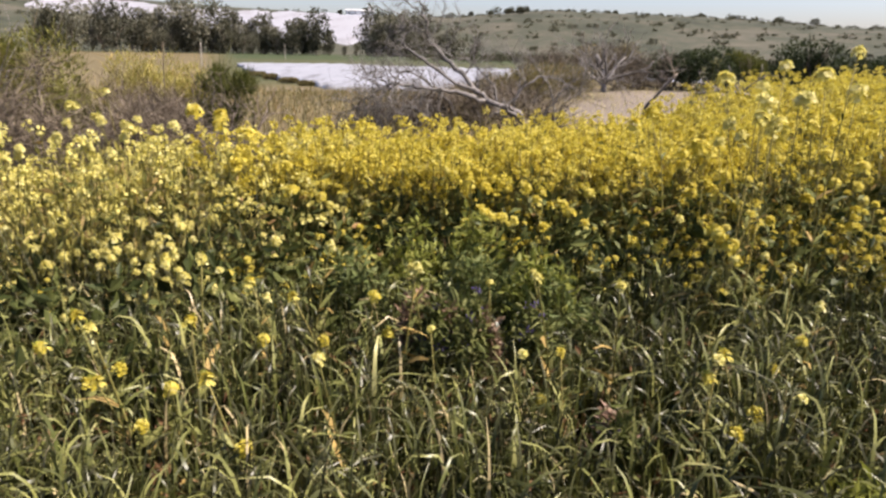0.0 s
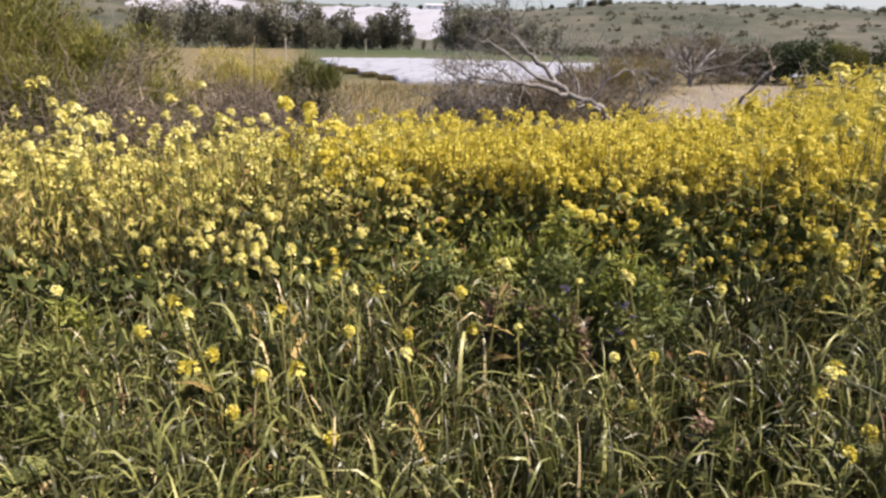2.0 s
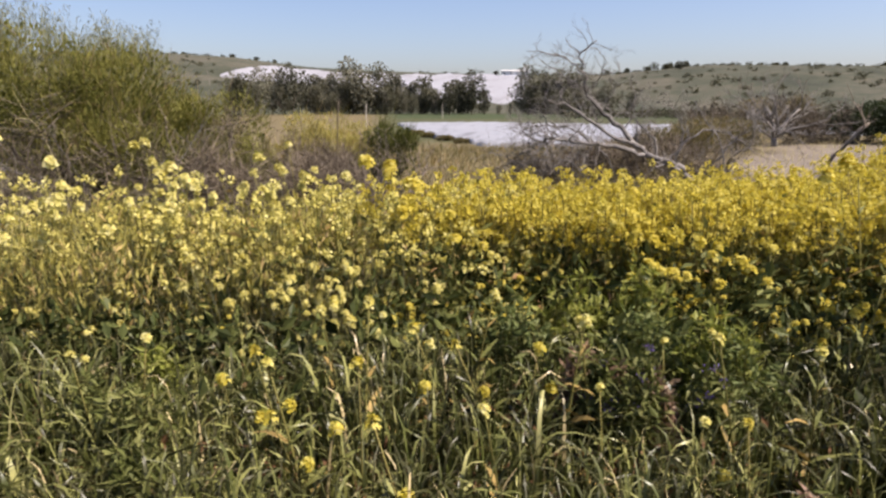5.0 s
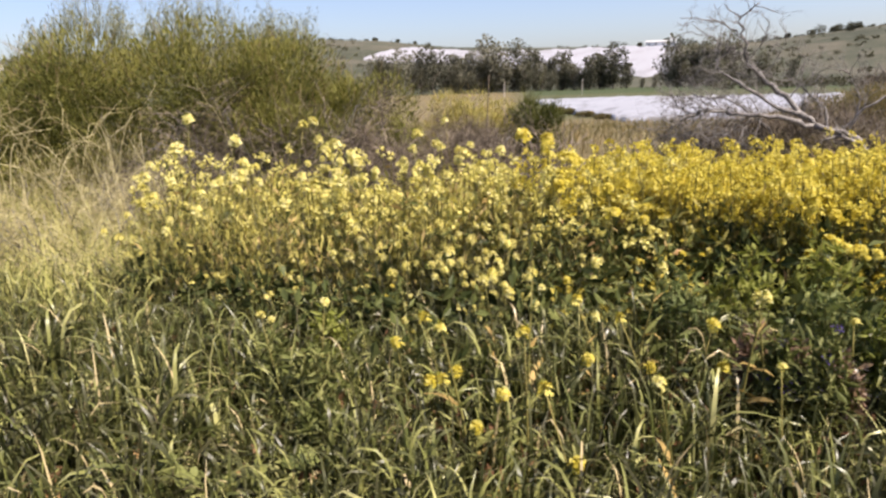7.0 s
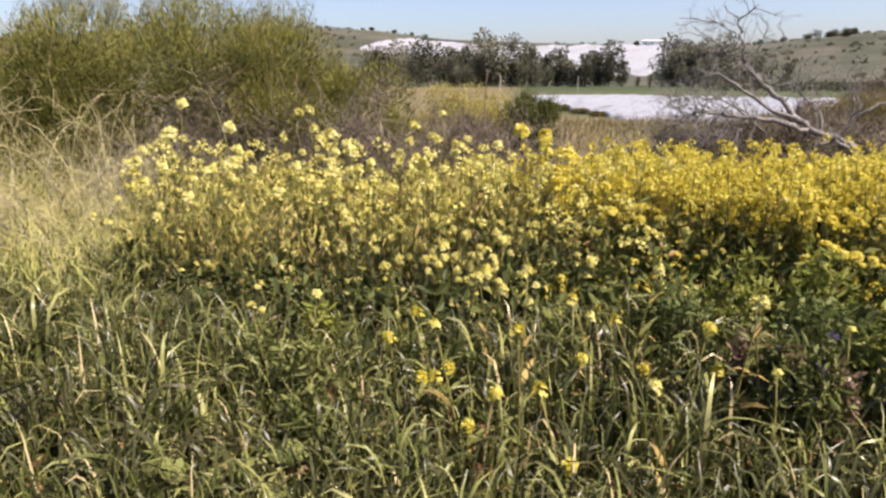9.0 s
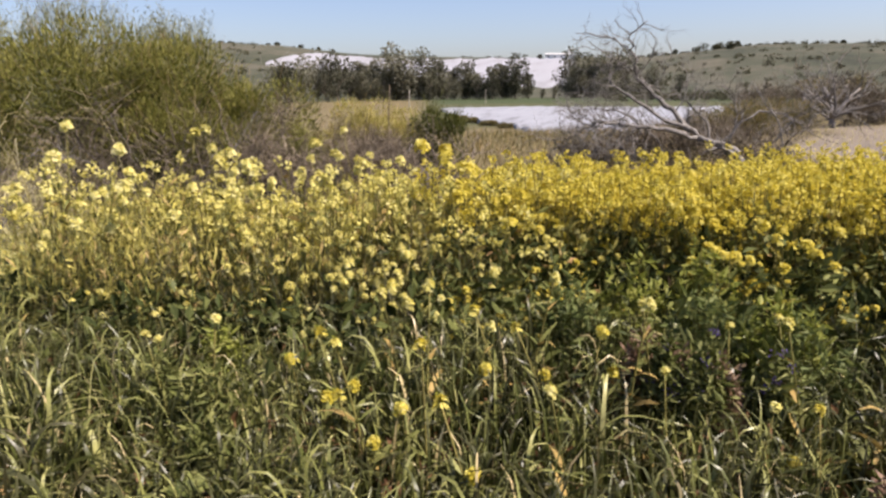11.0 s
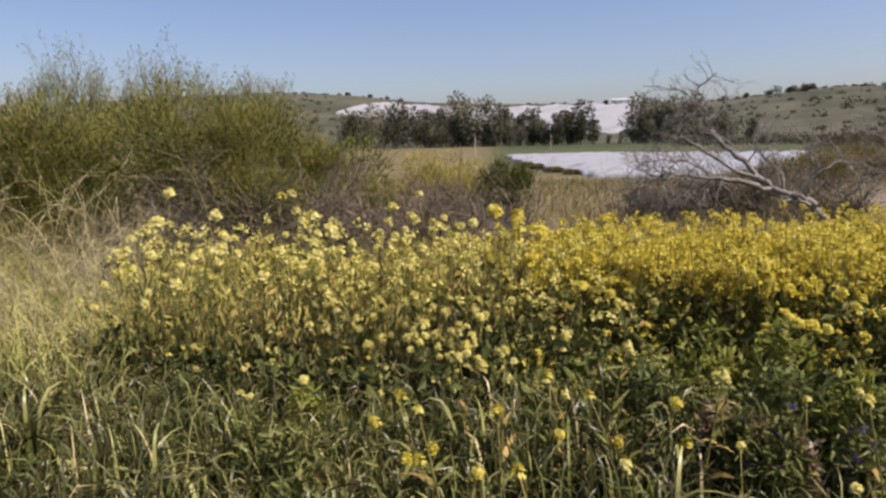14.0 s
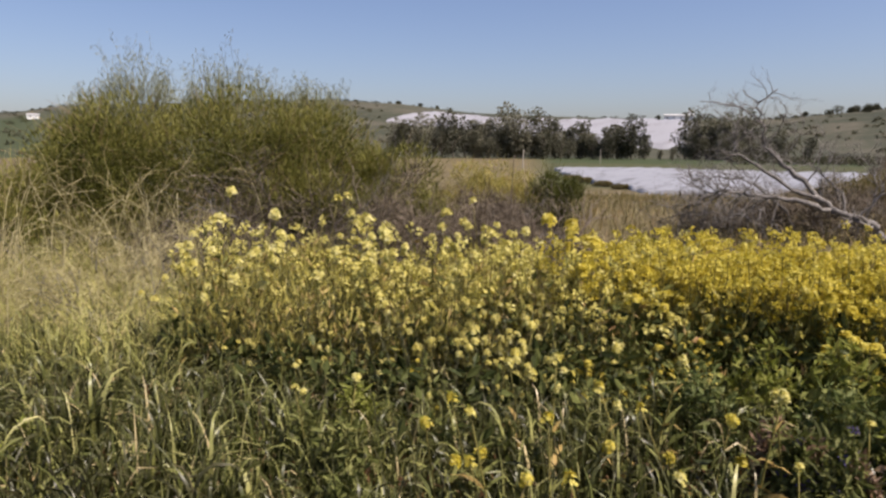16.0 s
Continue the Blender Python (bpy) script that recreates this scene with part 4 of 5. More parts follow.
def mustard_plant(seed, h, heads, pale, bulk=1.0, buds=False):
    stem, leaves, tips = mustard_meshes(seed, h, heads, 0.74 if pale else 0.62)
    r = np.random.default_rng(seed + 1000)
    ob = new("mustard_plant")
    part("stem", stem, ob, "thin branching green stem")
    part("foliage", leaves, ob, "narrow olive-green leaves")
    for p in tips:
        s = bulk * r.uniform(0.75, 1.3)
        f = part("flower_head", (PALE_HEADS if pale else HEADS)[int(r.integers(0, 3))], ob, "lemon yellow flower head" if pale else "bright yellow flower head")
        f.matrix_basis = Matrix.LocRotScale(Vector(p), Euler((r.normal(0, 0.25), r.normal(0, 0.25), r.uniform(0, 6.28))), (s, s, s * r.uniform(0.8, 1.3)))
        if buds:
            tagged(part("bud", BUDS, f, "green buds"), kind="stuff")
    tone = "pale lemon" if pale else "golden yellow"
    return tagged(ob, f"wild mustard plant with {tone} flowers in tall grass", "mustard plant", "wild mustard plants")


def stand_front(x):
    return np.interp(x, [-6, -3.5, -2.5, -1.5, -0.66, -0.3, 0.1, 0.5, 0.8, 1.2, 1.7, 4], [2.6, 2.7, 2.7, 2.75, 3.0, 3.15, 3.1, 3.1, 3.3, 3.4, 3.25, 3.25])


def stand_back(x):
    return np.interp(x, [-6, -3.4, -2.4, -1.4, -0.9, 0, 0.5, 1.5, 2.3, 4, 8], [3.0, 3.6, 3.7, 3.9, 4.7, 5.2, 5.6, 6.4, 7.4, 9.5, 12])


def stand_height(x, y):
    """How tall the mustard stands: lower in the middle, tall to the right."""
    return np.interp(x, [-4, -2.6, -1.6, -0.8, 0.2, 1.0, 1.8, 3, 6], [0.95, 1.0, 0.98, 0.93, 0.91, 0.91, 0.96, 1.14, 1.25])


kinds = {False: [mustard_plant(100 + i, 0.78 + 0.05 * i, 6 + i % 4, False) for i in range(6)], True: [mustard_plant(120 + i, 0.85 + 0.06 * i, 5 + i % 3, True) for i in range(5)]}
TALL = [mustard_plant(140 + i, 1.16 + 0.06 * i, 2 + i, True, 1.15, True) for i in range(3)]
kinds['tall'] = TALL
kinds['stray'] = [mustard_plant(160 + i, 0.56 + 0.04 * i, 1 + i % 2, i != 1, 0.62, True) for i in range(3)]
heights = {'stray': [0.56, 0.60, 0.64], 'tall': [1.16, 1.22, 1.28], False: [0.78 + 0.05 * i for i in range(6)], True: [0.85 + 0.06 * i for i in range(5)]}
used = set()
rng = np.random.default_rng(201)


def put_mustard(x, y, h, pale):
    k = int(rng.integers(0, len(kinds[pale])))
    s = h / heights[pale][k]
    m = Matrix.LocRotScale((x, y, float(land(x, y))), Euler((rng.normal(0, 0.07), rng.normal(0, 0.07), rng.uniform(0, 6.28))), (s, s, s))
    if (pale, k) not in used:
        used.add((pale, k))
        kinds[pale][k].matrix_basis = m
    else:
        copy_thing(kinds[pale][k], m)


# the plants that stand nearest, one by one
count = 0
while count < 255:
    x = rng.uniform(-3.9, 2.6)
    front = float(stand_front(x))
    y = front + 0.1 + abs(rng.normal(0, 0.7)) + rng.uniform(-0.1, 0.15)
    if y > stand_back(x) or rng.random() < 0.10 + 0.72 * sstep(-1.5, -2.9, x) or (y - front < 0.4 and rng.random() < 0.25):
        continue
    grade = sstep(-0.1, 1.1, y - front)
    h = float(stand_height(x, y) * (0.60 + 0.40 * grade) * rng.uniform(0.80, 1.06 if x < -1.0 else 0.96))
    put_mustard(x, y, h, bool(rng.random() < sstep(0.2, -1.6, x) * 0.85 + 0.05))
    count += 1
# tall single plants that stand out above the rest
for x, y, h in [(-1.90, 3.72, 1.05), (-1.80, 3.78, 1.12), (-1.74, 3.82, 1.19), (-1.66, 3.85, 1.12), (-1.56, 3.9, 1.02), (-1.84, 3.9, 1.17), (-1.70, 3.75, 1.06), (-1.62, 3.95, 0.98), (1.40, 3.25, 1.52), (1.68, 3.2, 1.60), (1.34, 3.3, 1.44), (1.46, 3.2, 1.46), (1.5, 3.5, 1.36)]:
    put_mustard(x, y, h, 'tall')
for az, r, h in [(-45.6, 4.1, 1.31), (-41.9, 4.2, 1.22), (-38.4, 4.0, 1.22), (-35.8, 4.3, 1.33), (-33.4, 4.3, 1.18), (-34.3, 4.0, 1.12), (-39.8, 4.4, 1.40), (-46.6, 4.2, 1.38), (-47.2, 4.0, 1.14), (-43.6, 4.3, 1.16), (-40.4, 4.0, 1.10), (-36.8, 4.2, 1.10), (-49.0, 4.1, 1.06), (-44.4, 3.9, 1.05), (-42.5, 4.1, 1.0), (-37.6, 4.4, 1.04), (-31.6, 4.3, 1.06), (-50.8, 4.0, 0.98), (-32.6, 4.1, 1.0), (-47.9, 4.3, 0.98)]:
    put_mustard(r * math.sin(radians(az)), r * math.cos(radians(az)), h, 'tall')
# golden plants at the near edge, where the stand turns towards the path
for _ in range(16):
    x = rng.uniform(1.15, 2.3)
    put_mustard(x, rng.uniform(3.2, 4.0), rng.uniform(0.82, 1.02), False)
# low strays in the grass
for x, y, h in [(-0.3, 1.9, 0.61), (-0.575, 1.82, 0.58), (0.76, 2.0, 0.62), (0.82, 2.05, 0.58), (1.0, 2.2, 0.6), (-0.35, 2.5, 0.62), (-0.9, 2.3, 0.66), (0.15, 2.6, 0.62), (-1.3, 2.2, 0.62), (-1.0, 2.05, 0.55), (0.4, 2.2, 0.5), (-0.05, 2.35, 0.56), (0.95, 1.95, 0.55), (-0.6, 2.7, 0.66), (0.6, 2.5, 0.64)]:
    put_mustard(x, y, h, 'stray')
for _ in range(22):
    x, back = rng.uniform(-2.0, 1.5), rng.uniform(0.0, 0.95)
    put_mustard(x, float(stand_front(x)) - back, rng.uniform(0.52, 0.68), 'stray')


def mustard_mass(name, n, place, pale, label):
    """The rest of the stand, joined: too many to count."""
    global rng
    rng = np.random.default_rng(len(name) + n)
    bs, bl, bp = Bag(), Bag(), Bag()
    for i in range(n):
        x, y, h = place()
        z = float(land(x, y))
        lines, tips, r = mustard_frame(5000 + i, h, int(rng.integers(4, 8)) if pale else int(rng.integers(8, 13)), 0.72)
        o = np.array([x, y, z])
        for line, rad in lines:
            tube(bs, line[[0, len(line) // 2, -1]] + o, [rad, rad * 0.8, rad * 0.5], 3, r.random())
        k = 24
        pts = np.concatenate([l[:-1] for l, _ in lines])
        base = pts[rng.integers(0, len(pts), k)] + o
        ln = rng.uniform(0.035, 0.09, k)
        leaves(bl, base, rng.normal(0, 0.7, (k, 3)) + [0, 0, 0.4], ln, ln * 0.32)
        for t in tips:
            m = 14
            d = rng.normal(size=(m, 3))
            d /= np.linalg.norm(d, axis=1, keepdims=True)
            s = rng.uniform(0.7, 1.3)
            p = t + o + d * np.array([0.019, 0.019, 0.016]) * s * rng.random((m, 1)) ** 0.4
            wid = rng.uniform(0.013, 0.022, m)
            leaves(bp, p, d + rng.normal(0, 0.6, (m, 3)), wid * 1.2, wid * 1.1, np.clip(rng.normal(0.5, 0.22, m), 0, 1))
    ob = new(name)
    tagged(ob, label, "mustard plants", kind="stuff")
    part("stem", bs.mesh("stem", MUSTARD_STEM), ob)
    part("foliage", bl.mesh("foliage", MUSTARD_LEAF), ob)
    part("flowers", bp.mesh("flowers", PETAL_PALE if pale else PETAL), ob)
    return ob


def golden_place():
    while True:
        x = rng.uniform(-1.6, 6.5)
        a, b = float(stand_front(x)) + 0.75, float(stand_back(x))
        y = rng.uniform(a, b)
        if y < 1.5 * abs(x) - 1.2 or rng.random() > sstep(-1.7, -0.5, x + 0.35 * (y - 4)):
            continue
        return x, y, float(stand_height(x, y) * rng.uniform(0.82, 1.08))


def pale_place():
    x = -0.7 - 2.9 * rng.random() ** 1.3
    a, b = float(stand_front(x)) + 0.35, float(stand_back(x)) + 0.2
    return x, rng.uniform(a, b), float(stand_height(x, 0) * rng.uniform(0.75, 1.05))


mustard_mass("mustard_stand", 820, golden_place, False, "dense stand of golden wild mustard in flower")
mustard_mass("pale_mustard_stand", 100, pale_place, True, "loose stand of pale yellow wild mustard in flower")

# ---- grass ----


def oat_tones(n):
    """Mostly deep green blades, some pale ones, a few withered; the wide spread paints in shade and highlights."""
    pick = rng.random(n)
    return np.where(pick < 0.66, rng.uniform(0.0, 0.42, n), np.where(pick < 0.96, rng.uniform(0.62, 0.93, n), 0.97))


def oat_clump(seed, n, h, upright):
    """A tuft of broad oat leaves that stand up and bow over near their tips."""
    global rng
    rng = np.random.default_rng(seed)
    ob = new("oat_grass_clump")
    b = Bag()
    base = np.concatenate([rng.normal(0, 0.055, (n, 2)), np.full((n, 1), -0.01)], 1)
    bow = rng.uniform(0.5, 2.2, n) if upright else rng.uniform(1.7, 2.9, n)
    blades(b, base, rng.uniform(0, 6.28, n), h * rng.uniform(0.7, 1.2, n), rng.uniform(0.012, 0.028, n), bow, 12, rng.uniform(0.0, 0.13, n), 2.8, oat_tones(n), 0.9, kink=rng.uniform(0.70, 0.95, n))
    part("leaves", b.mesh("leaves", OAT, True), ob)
    b = Bag()
    k = 2
    base = np.concatenate([rng.normal(0, 0.09, (k, 2)), np.full((k, 1), -0.01)], 1)
    blades(b, base, rng.uniform(0, 6.28, k), h * rng.uniform(0.6, 1.1, k), rng.uniform(0.005, 0.010, k), rng.uniform(1.8, 2.9, k), 8, rng.uniform(0.1, 0.4, k), 2.2, kink=rng.uniform(0.4, 0.8, k))
    part("dry_leaves", b.mesh("dry_leaves", STRAW, True), ob, "withered straw-coloured leaves")
    return tagged(ob, "tuft of broad arching wild oat leaves, some withered", "grass", "oat grass tufts")


clumps = [oat_clump(301 + i, 40, 0.43 + 0.022 * i, i % 3 == 0) for i in range(8)]
rng = np.random.default_rng(310)
for n in range(290):
    x = rng.uniform(-4.0, 1.9)
    lo = 1.0 + 0.10 * abs(x)
    y = rng.uniform(lo, float(stand_front(x)) + 0.15) if n % 3 else rng.uniform(lo, lo + 0.6)
    s = rng.uniform(0.75, 1.12)
    m = Matrix.LocRotScale((x, y, float(land(x, y))), Euler((0, 0, rng.uniform(0, 6.28))), (s, s, s))
    if n < 8:
        clumps[n].matrix_basis = m
    else:
        copy_thing(clumps[n % 8], m)

# the grass between the tufts
rng = np.random.default_rng(320)
b = Bag()
n = 33000
cx, cy = rng.uniform(-4.6, 3.0, 2100), rng.uniform(0.85, 3.6, 2100)
k = rng.integers(0, 2100, n)
x, y = cx[k] + rng.normal(0, 0.04, n), cy[k] + rng.normal(0, 0.04, n)
keep = (y < stand_front(x) + 0.9) & (y > 0.88 + 0.08 * np.abs(x) + 0.10 * ripple(x, y, 0.3)) & (rng.random(n) > sstep(2.0, 3.0, x + 0.3 * ripple(x, y, 0.4))) & (rng.random(n) < 1.0 - 0.5 * sstep(0, 0.9, y - stand_front(x)))
x, y = x[keep], y[keep]
n = len(x)
base = np.stack([x, y, land(x, y) - 0.01], 1)
h = rng.uniform(0.18, 0.54, n) * (1 + 0.15 * ripple(x, y, 0.5))
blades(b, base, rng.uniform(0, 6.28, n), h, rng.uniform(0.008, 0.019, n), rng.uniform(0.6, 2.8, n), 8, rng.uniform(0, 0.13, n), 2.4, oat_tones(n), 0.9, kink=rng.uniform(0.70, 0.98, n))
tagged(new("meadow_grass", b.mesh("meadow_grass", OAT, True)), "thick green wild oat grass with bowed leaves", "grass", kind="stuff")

b = Bag()
n = 30000
x = rng.uniform(-7.5, -1.6, n)
y = rng.uniform(2.2, 6.5, n)
keep = rng.random(n) < sstep(-0.2, 0.5, np.interp(y, [2.0, 2.4, 2.9, 3.6], [-3.2, -3.1, -2.6, -2.5]) - x + 0.25 * ripple(x, y, 0.6)) * (1 - 0.2 * sstep(4, 6, y))
x, y = x[keep], y[keep]
n = len(x)
base = np.stack([x, y, land(x, y) - 0.01], 1)
blades(b, base, rng.uniform(0, 6.28, n), rng.uniform(0.3, 0.75, n) * (1 + 0.2 * ripple(x, y, 0.7)), rng.uniform(0.003, 0.008, n), rng.uniform(0.4, 2.6, n), 4, rng.uniform(0, 0.5, n), 2.2)
tagged(new("fine_meadow_grass", b.mesh("fine_meadow_grass", FINE, True)), "fine light green grass with drying tips", "grass", kind="stuff")

# pale dry grass beyond the flowers
b = Bag()
n = 28000
r = rng.uniform(3.6, 30, n) ** 1.0
az = np.radians(rng.uniform(-64, 34, n))
x, y = r * np.sin(az), r * np.cos(az)
azd = np.degrees(az)
keep = (y > stand_back(x) - 0.4) & (rng.random(n) < np.where(azd > 9, 0.25, np.where(azd < -36, 0.25, 0.16))) | ((azd < -38) & (y > 2.8) & (r < 9) & (rng.random(n) < 0.13))
x, y, r = x[keep], y[keep], r[keep]
n = len(x)
base = np.stack([x, y, land(x, y) - 0.01], 1)
tall = np.where((np.degrees(np.arctan2(x, y)) < -44) & (r < 8.5), 1.55, 1.0) * np.where(r > 10, 0.6, 1.0)
blades(b, base, rng.uniform(0, 6.28, n), rng.uniform(0.25, 0.7, n) * tall, rng.uniform(0.002, 0.005, n) * (1 + r / 9), rng.uniform(0.3, 2.4, n), 4, rng.uniform(0, 0.7, n), 2.2)
tagged(new("dry_grass", b.mesh("dry_grass", STRAW)), "pale dry standing grass", "grass", kind="stuff")
b = Bag()
n = 24000
r = rng.uniform(5, 40, n)
az = np.radians(rng.uniform(-64, 6, n))
x, y = r * np.sin(az), r * np.cos(az)
keep = y > stand_back(x)
x, y, r = x[keep], y[keep], r[keep]
n = len(x)
base = np.stack([x, y, land(x, y) - 0.01], 1)
blades(b, base, rng.uniform(0, 6.28, n), rng.uniform(0.2, 0.5, n), rng.uniform(0.006, 0.012, n) * (1 + r / 12), rng.uniform(0.1, 1.5, n), 3, rng.uniform(0, 0.5, n), 2.2)
tagged(new("olive_grass", b.mesh("olive_grass", OLIVE_SHRUB)), "olive and brown low weeds on the bank", "weeds", kind="stuff")

# leafy weeds under the flowers, shade painted in as darker tone lower down
b = Bag()
n = 60000
x = rng.uniform(-4.8, 4.5, n)
f = stand_front(x)
y = f - 0.7 + rng.random(n) * (stand_back(x) - f + 0.5)
low = y < stand_front(x) - 0.05
keep = (rng.random(n) < np.where(low, 0.04, 1.0) * sstep(-0.35, 0.25, ripple(x, y, 0.11) + np.where(low, 0.0, 0.25))) & (y > 1.3) & (y > 1.3 * np.abs(x) - 1.6) & ((x > -1.2) | (y < stand_front(x) + 0.1) | (rng.random(n) < 0.2))
x, y = x[keep], y[keep]
n = len(x)
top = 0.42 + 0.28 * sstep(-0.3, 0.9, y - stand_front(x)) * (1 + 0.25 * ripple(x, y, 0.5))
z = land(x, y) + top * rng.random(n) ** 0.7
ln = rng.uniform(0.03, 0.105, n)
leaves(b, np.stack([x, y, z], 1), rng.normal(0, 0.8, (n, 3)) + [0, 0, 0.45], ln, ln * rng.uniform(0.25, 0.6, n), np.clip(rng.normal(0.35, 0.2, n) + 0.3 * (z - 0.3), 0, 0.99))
tagged(new("leafy_weeds", b.mesh("leafy_weeds", WEED)), "dark leafy weeds under mustard flowers, tone darkened low down as shade", "weeds", kind="stuff")

b = Bag()
n = 30000
x = rng.uniform(-3.3, 0.2, n)
x = x[rng.random(n) < sstep(0.2, -2.4, x + 0.5 * ripple(x, x * 0.3, 0.25))]
n = len(x)
y = stand_front(x) + 0.35 * sstep(-2.9, -1.8, x) - 0.05 + rng.random(n) * (stand_back(x) - stand_front(x) + 0.4)
z = land(x, y) + 0.78 * rng.random(n) ** 0.8 * (1 + 0.2 * ripple(x, y, 0.4))
ln = rng.uniform(0.025, 0.085, n)
leaves(b, np.stack([x, y, z], 1), rng.normal(0, 0.45, (n, 3)) + [0, 0, 0.9], ln, ln * rng.uniform(0.07, 0.22, n))
tagged(new("ochre_weeds", b.mesh("ochre_weeds", OCHRE)), "ochre and olive drying weeds among the pale flowers", "weeds", kind="stuff")

# ---- single weeds, stalks and twigs ----


def feathery_weed(seed, w, h, label, leaf, petals=None):
    """A soft mound of finely cut leaves."""
    global rng
    rng = np.random.default_rng(seed)
    ob = new("leafy_weed")
    bs, bl = Bag(), Bag()
    n = 46
    a, q = rng.uniform(0, 6.28, n), rng.uniform(0, 1, n) ** 0.6
    base = np.stack([0.15 * w * q * np.cos(a), 0.15 * w * q * np.sin(a), np.zeros(n)], 1)
    ends = []
    for i in range(n):
        e = np.array([0.5 * w * q[i] * math.cos(a[i]), 0.5 * w * q[i] * math.sin(a[i]), h * (1 - 0.5 * q[i] ** 2) * rng.uniform(0.75, 1.05)])
        line = smooth_line([base[i], base[i] * 0.5 + e * 0.5 + [0, 0, 0.1 * h], e], 6)
        tube(bs, line, np.linspace(0.003, 0.0015, 6), 3, rng.random())
        ends.append(line[2:])
    pts = np.concatenate(ends)
    k = len(pts) * 6
    p = pts[rng.integers(0, len(pts), k)] + rng.normal(0, 0.012, (k, 3))
    p[:, 2] = np.maximum(p[:, 2], 0.01)
    leaves(bl, p, rng.normal(0, 0.8, (k, 3)) + [0, 0, 0.3], rng.uniform(0.03, 0.075, k), rng.uniform(0.008, 0.024, k))
    tagged(part("stem", bs.mesh("stem", MUSTARD_STEM), ob), kind="stuff")
    tagged(part("foliage", bl.mesh("foliage", leaf), ob), kind="stuff")
    if petals:
        bp = Bag()
        for i in range(9):
            e = ends[i * 5 % n][-1]
            leaf_cloud(bp, (e[0], e[1], e[2] + 0.01), (0.014, 0.014, 0.01), 22, 0.010, 0.4, 0.2)
        tagged(part("blossom", bp.mesh("blossom", petals), ob), kind="stuff")
    return tagged(ob, label, "weed")


def broad_weed(seed, w, h, label):
    """Low weed with rounded crinkled leaves on long stalks."""
    global rng
    rng = np.random.default_rng(seed)
    ob = new("broadleaf_weed")
    bs = Bag()
    for i in range(26):
        a, q = rng.uniform(0, 6.28), rng.uniform(0.15, 1) ** 0.6
        e = np.array([0.5 * w * q * math.cos(a), 0.5 * w * q * math.sin(a), h * (1.05 - 0.6 * q * q)])
        tube(bs, smooth_line([(0.02 * math.cos(a), 0.02 * math.sin(a), 0), e * [0.5, 0.5, 0.75], e], 5), [0.003] * 5, 3)
        nrm = np.array([0.5 * math.cos(a), 0.5 * math.sin(a), 1]) + rng.normal(0, 0.3, 3)
        nrm /= np.linalg.norm(nrm)
        u = np.cross(nrm, [0.2, 0.9, 0.1])
        u /= np.linalg.norm(u)
        v = np.cross(nrm, u)
        s = rng.uniform(0.025, 0.05)
        t = np.arange(12) * math.pi / 6
        rad = s * (1 + 0.18 * np.cos(5 * t) + rng.normal(0, 0.05, 12))
        rim = e + (np.cos(t) * rad)[:, None] * u + (np.sin(t) * rad)[:, None] * v + (0.25 * s * np.cos(5 * t))[:, None] * nrm
        bl = Bag().add(np.concatenate([[e - nrm * 0.2 * s], rim]), None, [(0, 1 + k, 1 + (k + 1) % 12) for k in range(12)], var=rng.random())
        part("leaf", bl.mesh("leaf", WEED, True), ob)
    tagged(part("stem", bs.mesh("stem", MUSTARD_STEM), ob), kind="stuff")
    return tagged(ob, label, "weed")


def set_down(ob, x, y, turn=0.0):
    ob.matrix_basis = Matrix.Translation((x, y, float(land(x, y)))) @ pose(0, 0, 0, 0, 0, turn)
    return ob


FEATHER = leaf_material("feathery_leaf", [(0.0, (0.030, 0.038, 0.010)), (0.5, (0.115, 0.125, 0.036)), (1.0, (0.28, 0.27, 0.10))], through_light=0.2)
BLUE_GREEN = leaf_material("blue_green_leaf", [(0.0, (0.045, 0.060, 0.018)), (0.5, (0.125, 0.150, 0.048)), (1.0, (0.27, 0.28, 0.11))])
for n, (x, y, w, h) in enumerate([(-1.62, 2.03, 0.38, 0.48), (-1.88, 2.14, 0.38, 0.46), (-1.46, 1.82, 0.3, 0.42)]):
    set_down(feathery_weed(401 + n, w, h, "pale green feathery weed with finely cut leaves", FEATHER), x, y)
for n, (x, y, w, h) in enumerate([(0.12, 3.0, 0.4, 0.62), (0.45, 2.85, 0.34, 0.56), (-0.45, 3.0, 0.36, 0.6)]):
    set_down(feathery_weed(421 + n, w, h, "blue-green leafy weed before the mustard", BLUE_GREEN), x, y)
for n, (x, y, w, h) in enumerate([(-0.16, 2.66, 0.13, 0.50), (-0.03, 2.62, 0.14, 0.46), (0.12, 2.58, 0.13, 0.45), (0.50, 2.05, 0.12, 0.36)]):
    set_down(feathery_weed(431 + n, w, h, "reddish withering weed in the grass", RED_WEED), x, y)
for n, (x, y, w, h) in enumerate([(0.06, 2.56, 0.2, 0.56), (0.30, 2.60, 0.16, 0.54), (0.52, 2.02, 0.12, 0.42), (-0.08, 2.56, 0.14, 0.55)]):
    set_down(feathery_weed(441 + n, w, h, "small weed with violet flowers in the grass", FEATHER, VIOLET), x, y)
for n, (x, y, w, h) in enumerate([(-1.72, 1.5, 0.45, 0.34), (-1.45, 1.62, 0.38, 0.34), (-2.05, 1.45, 0.4, 0.32)]):
    set_down(broad_weed(451 + n, w, h, "low weed with rounded yellow-green leaves"), x, y)


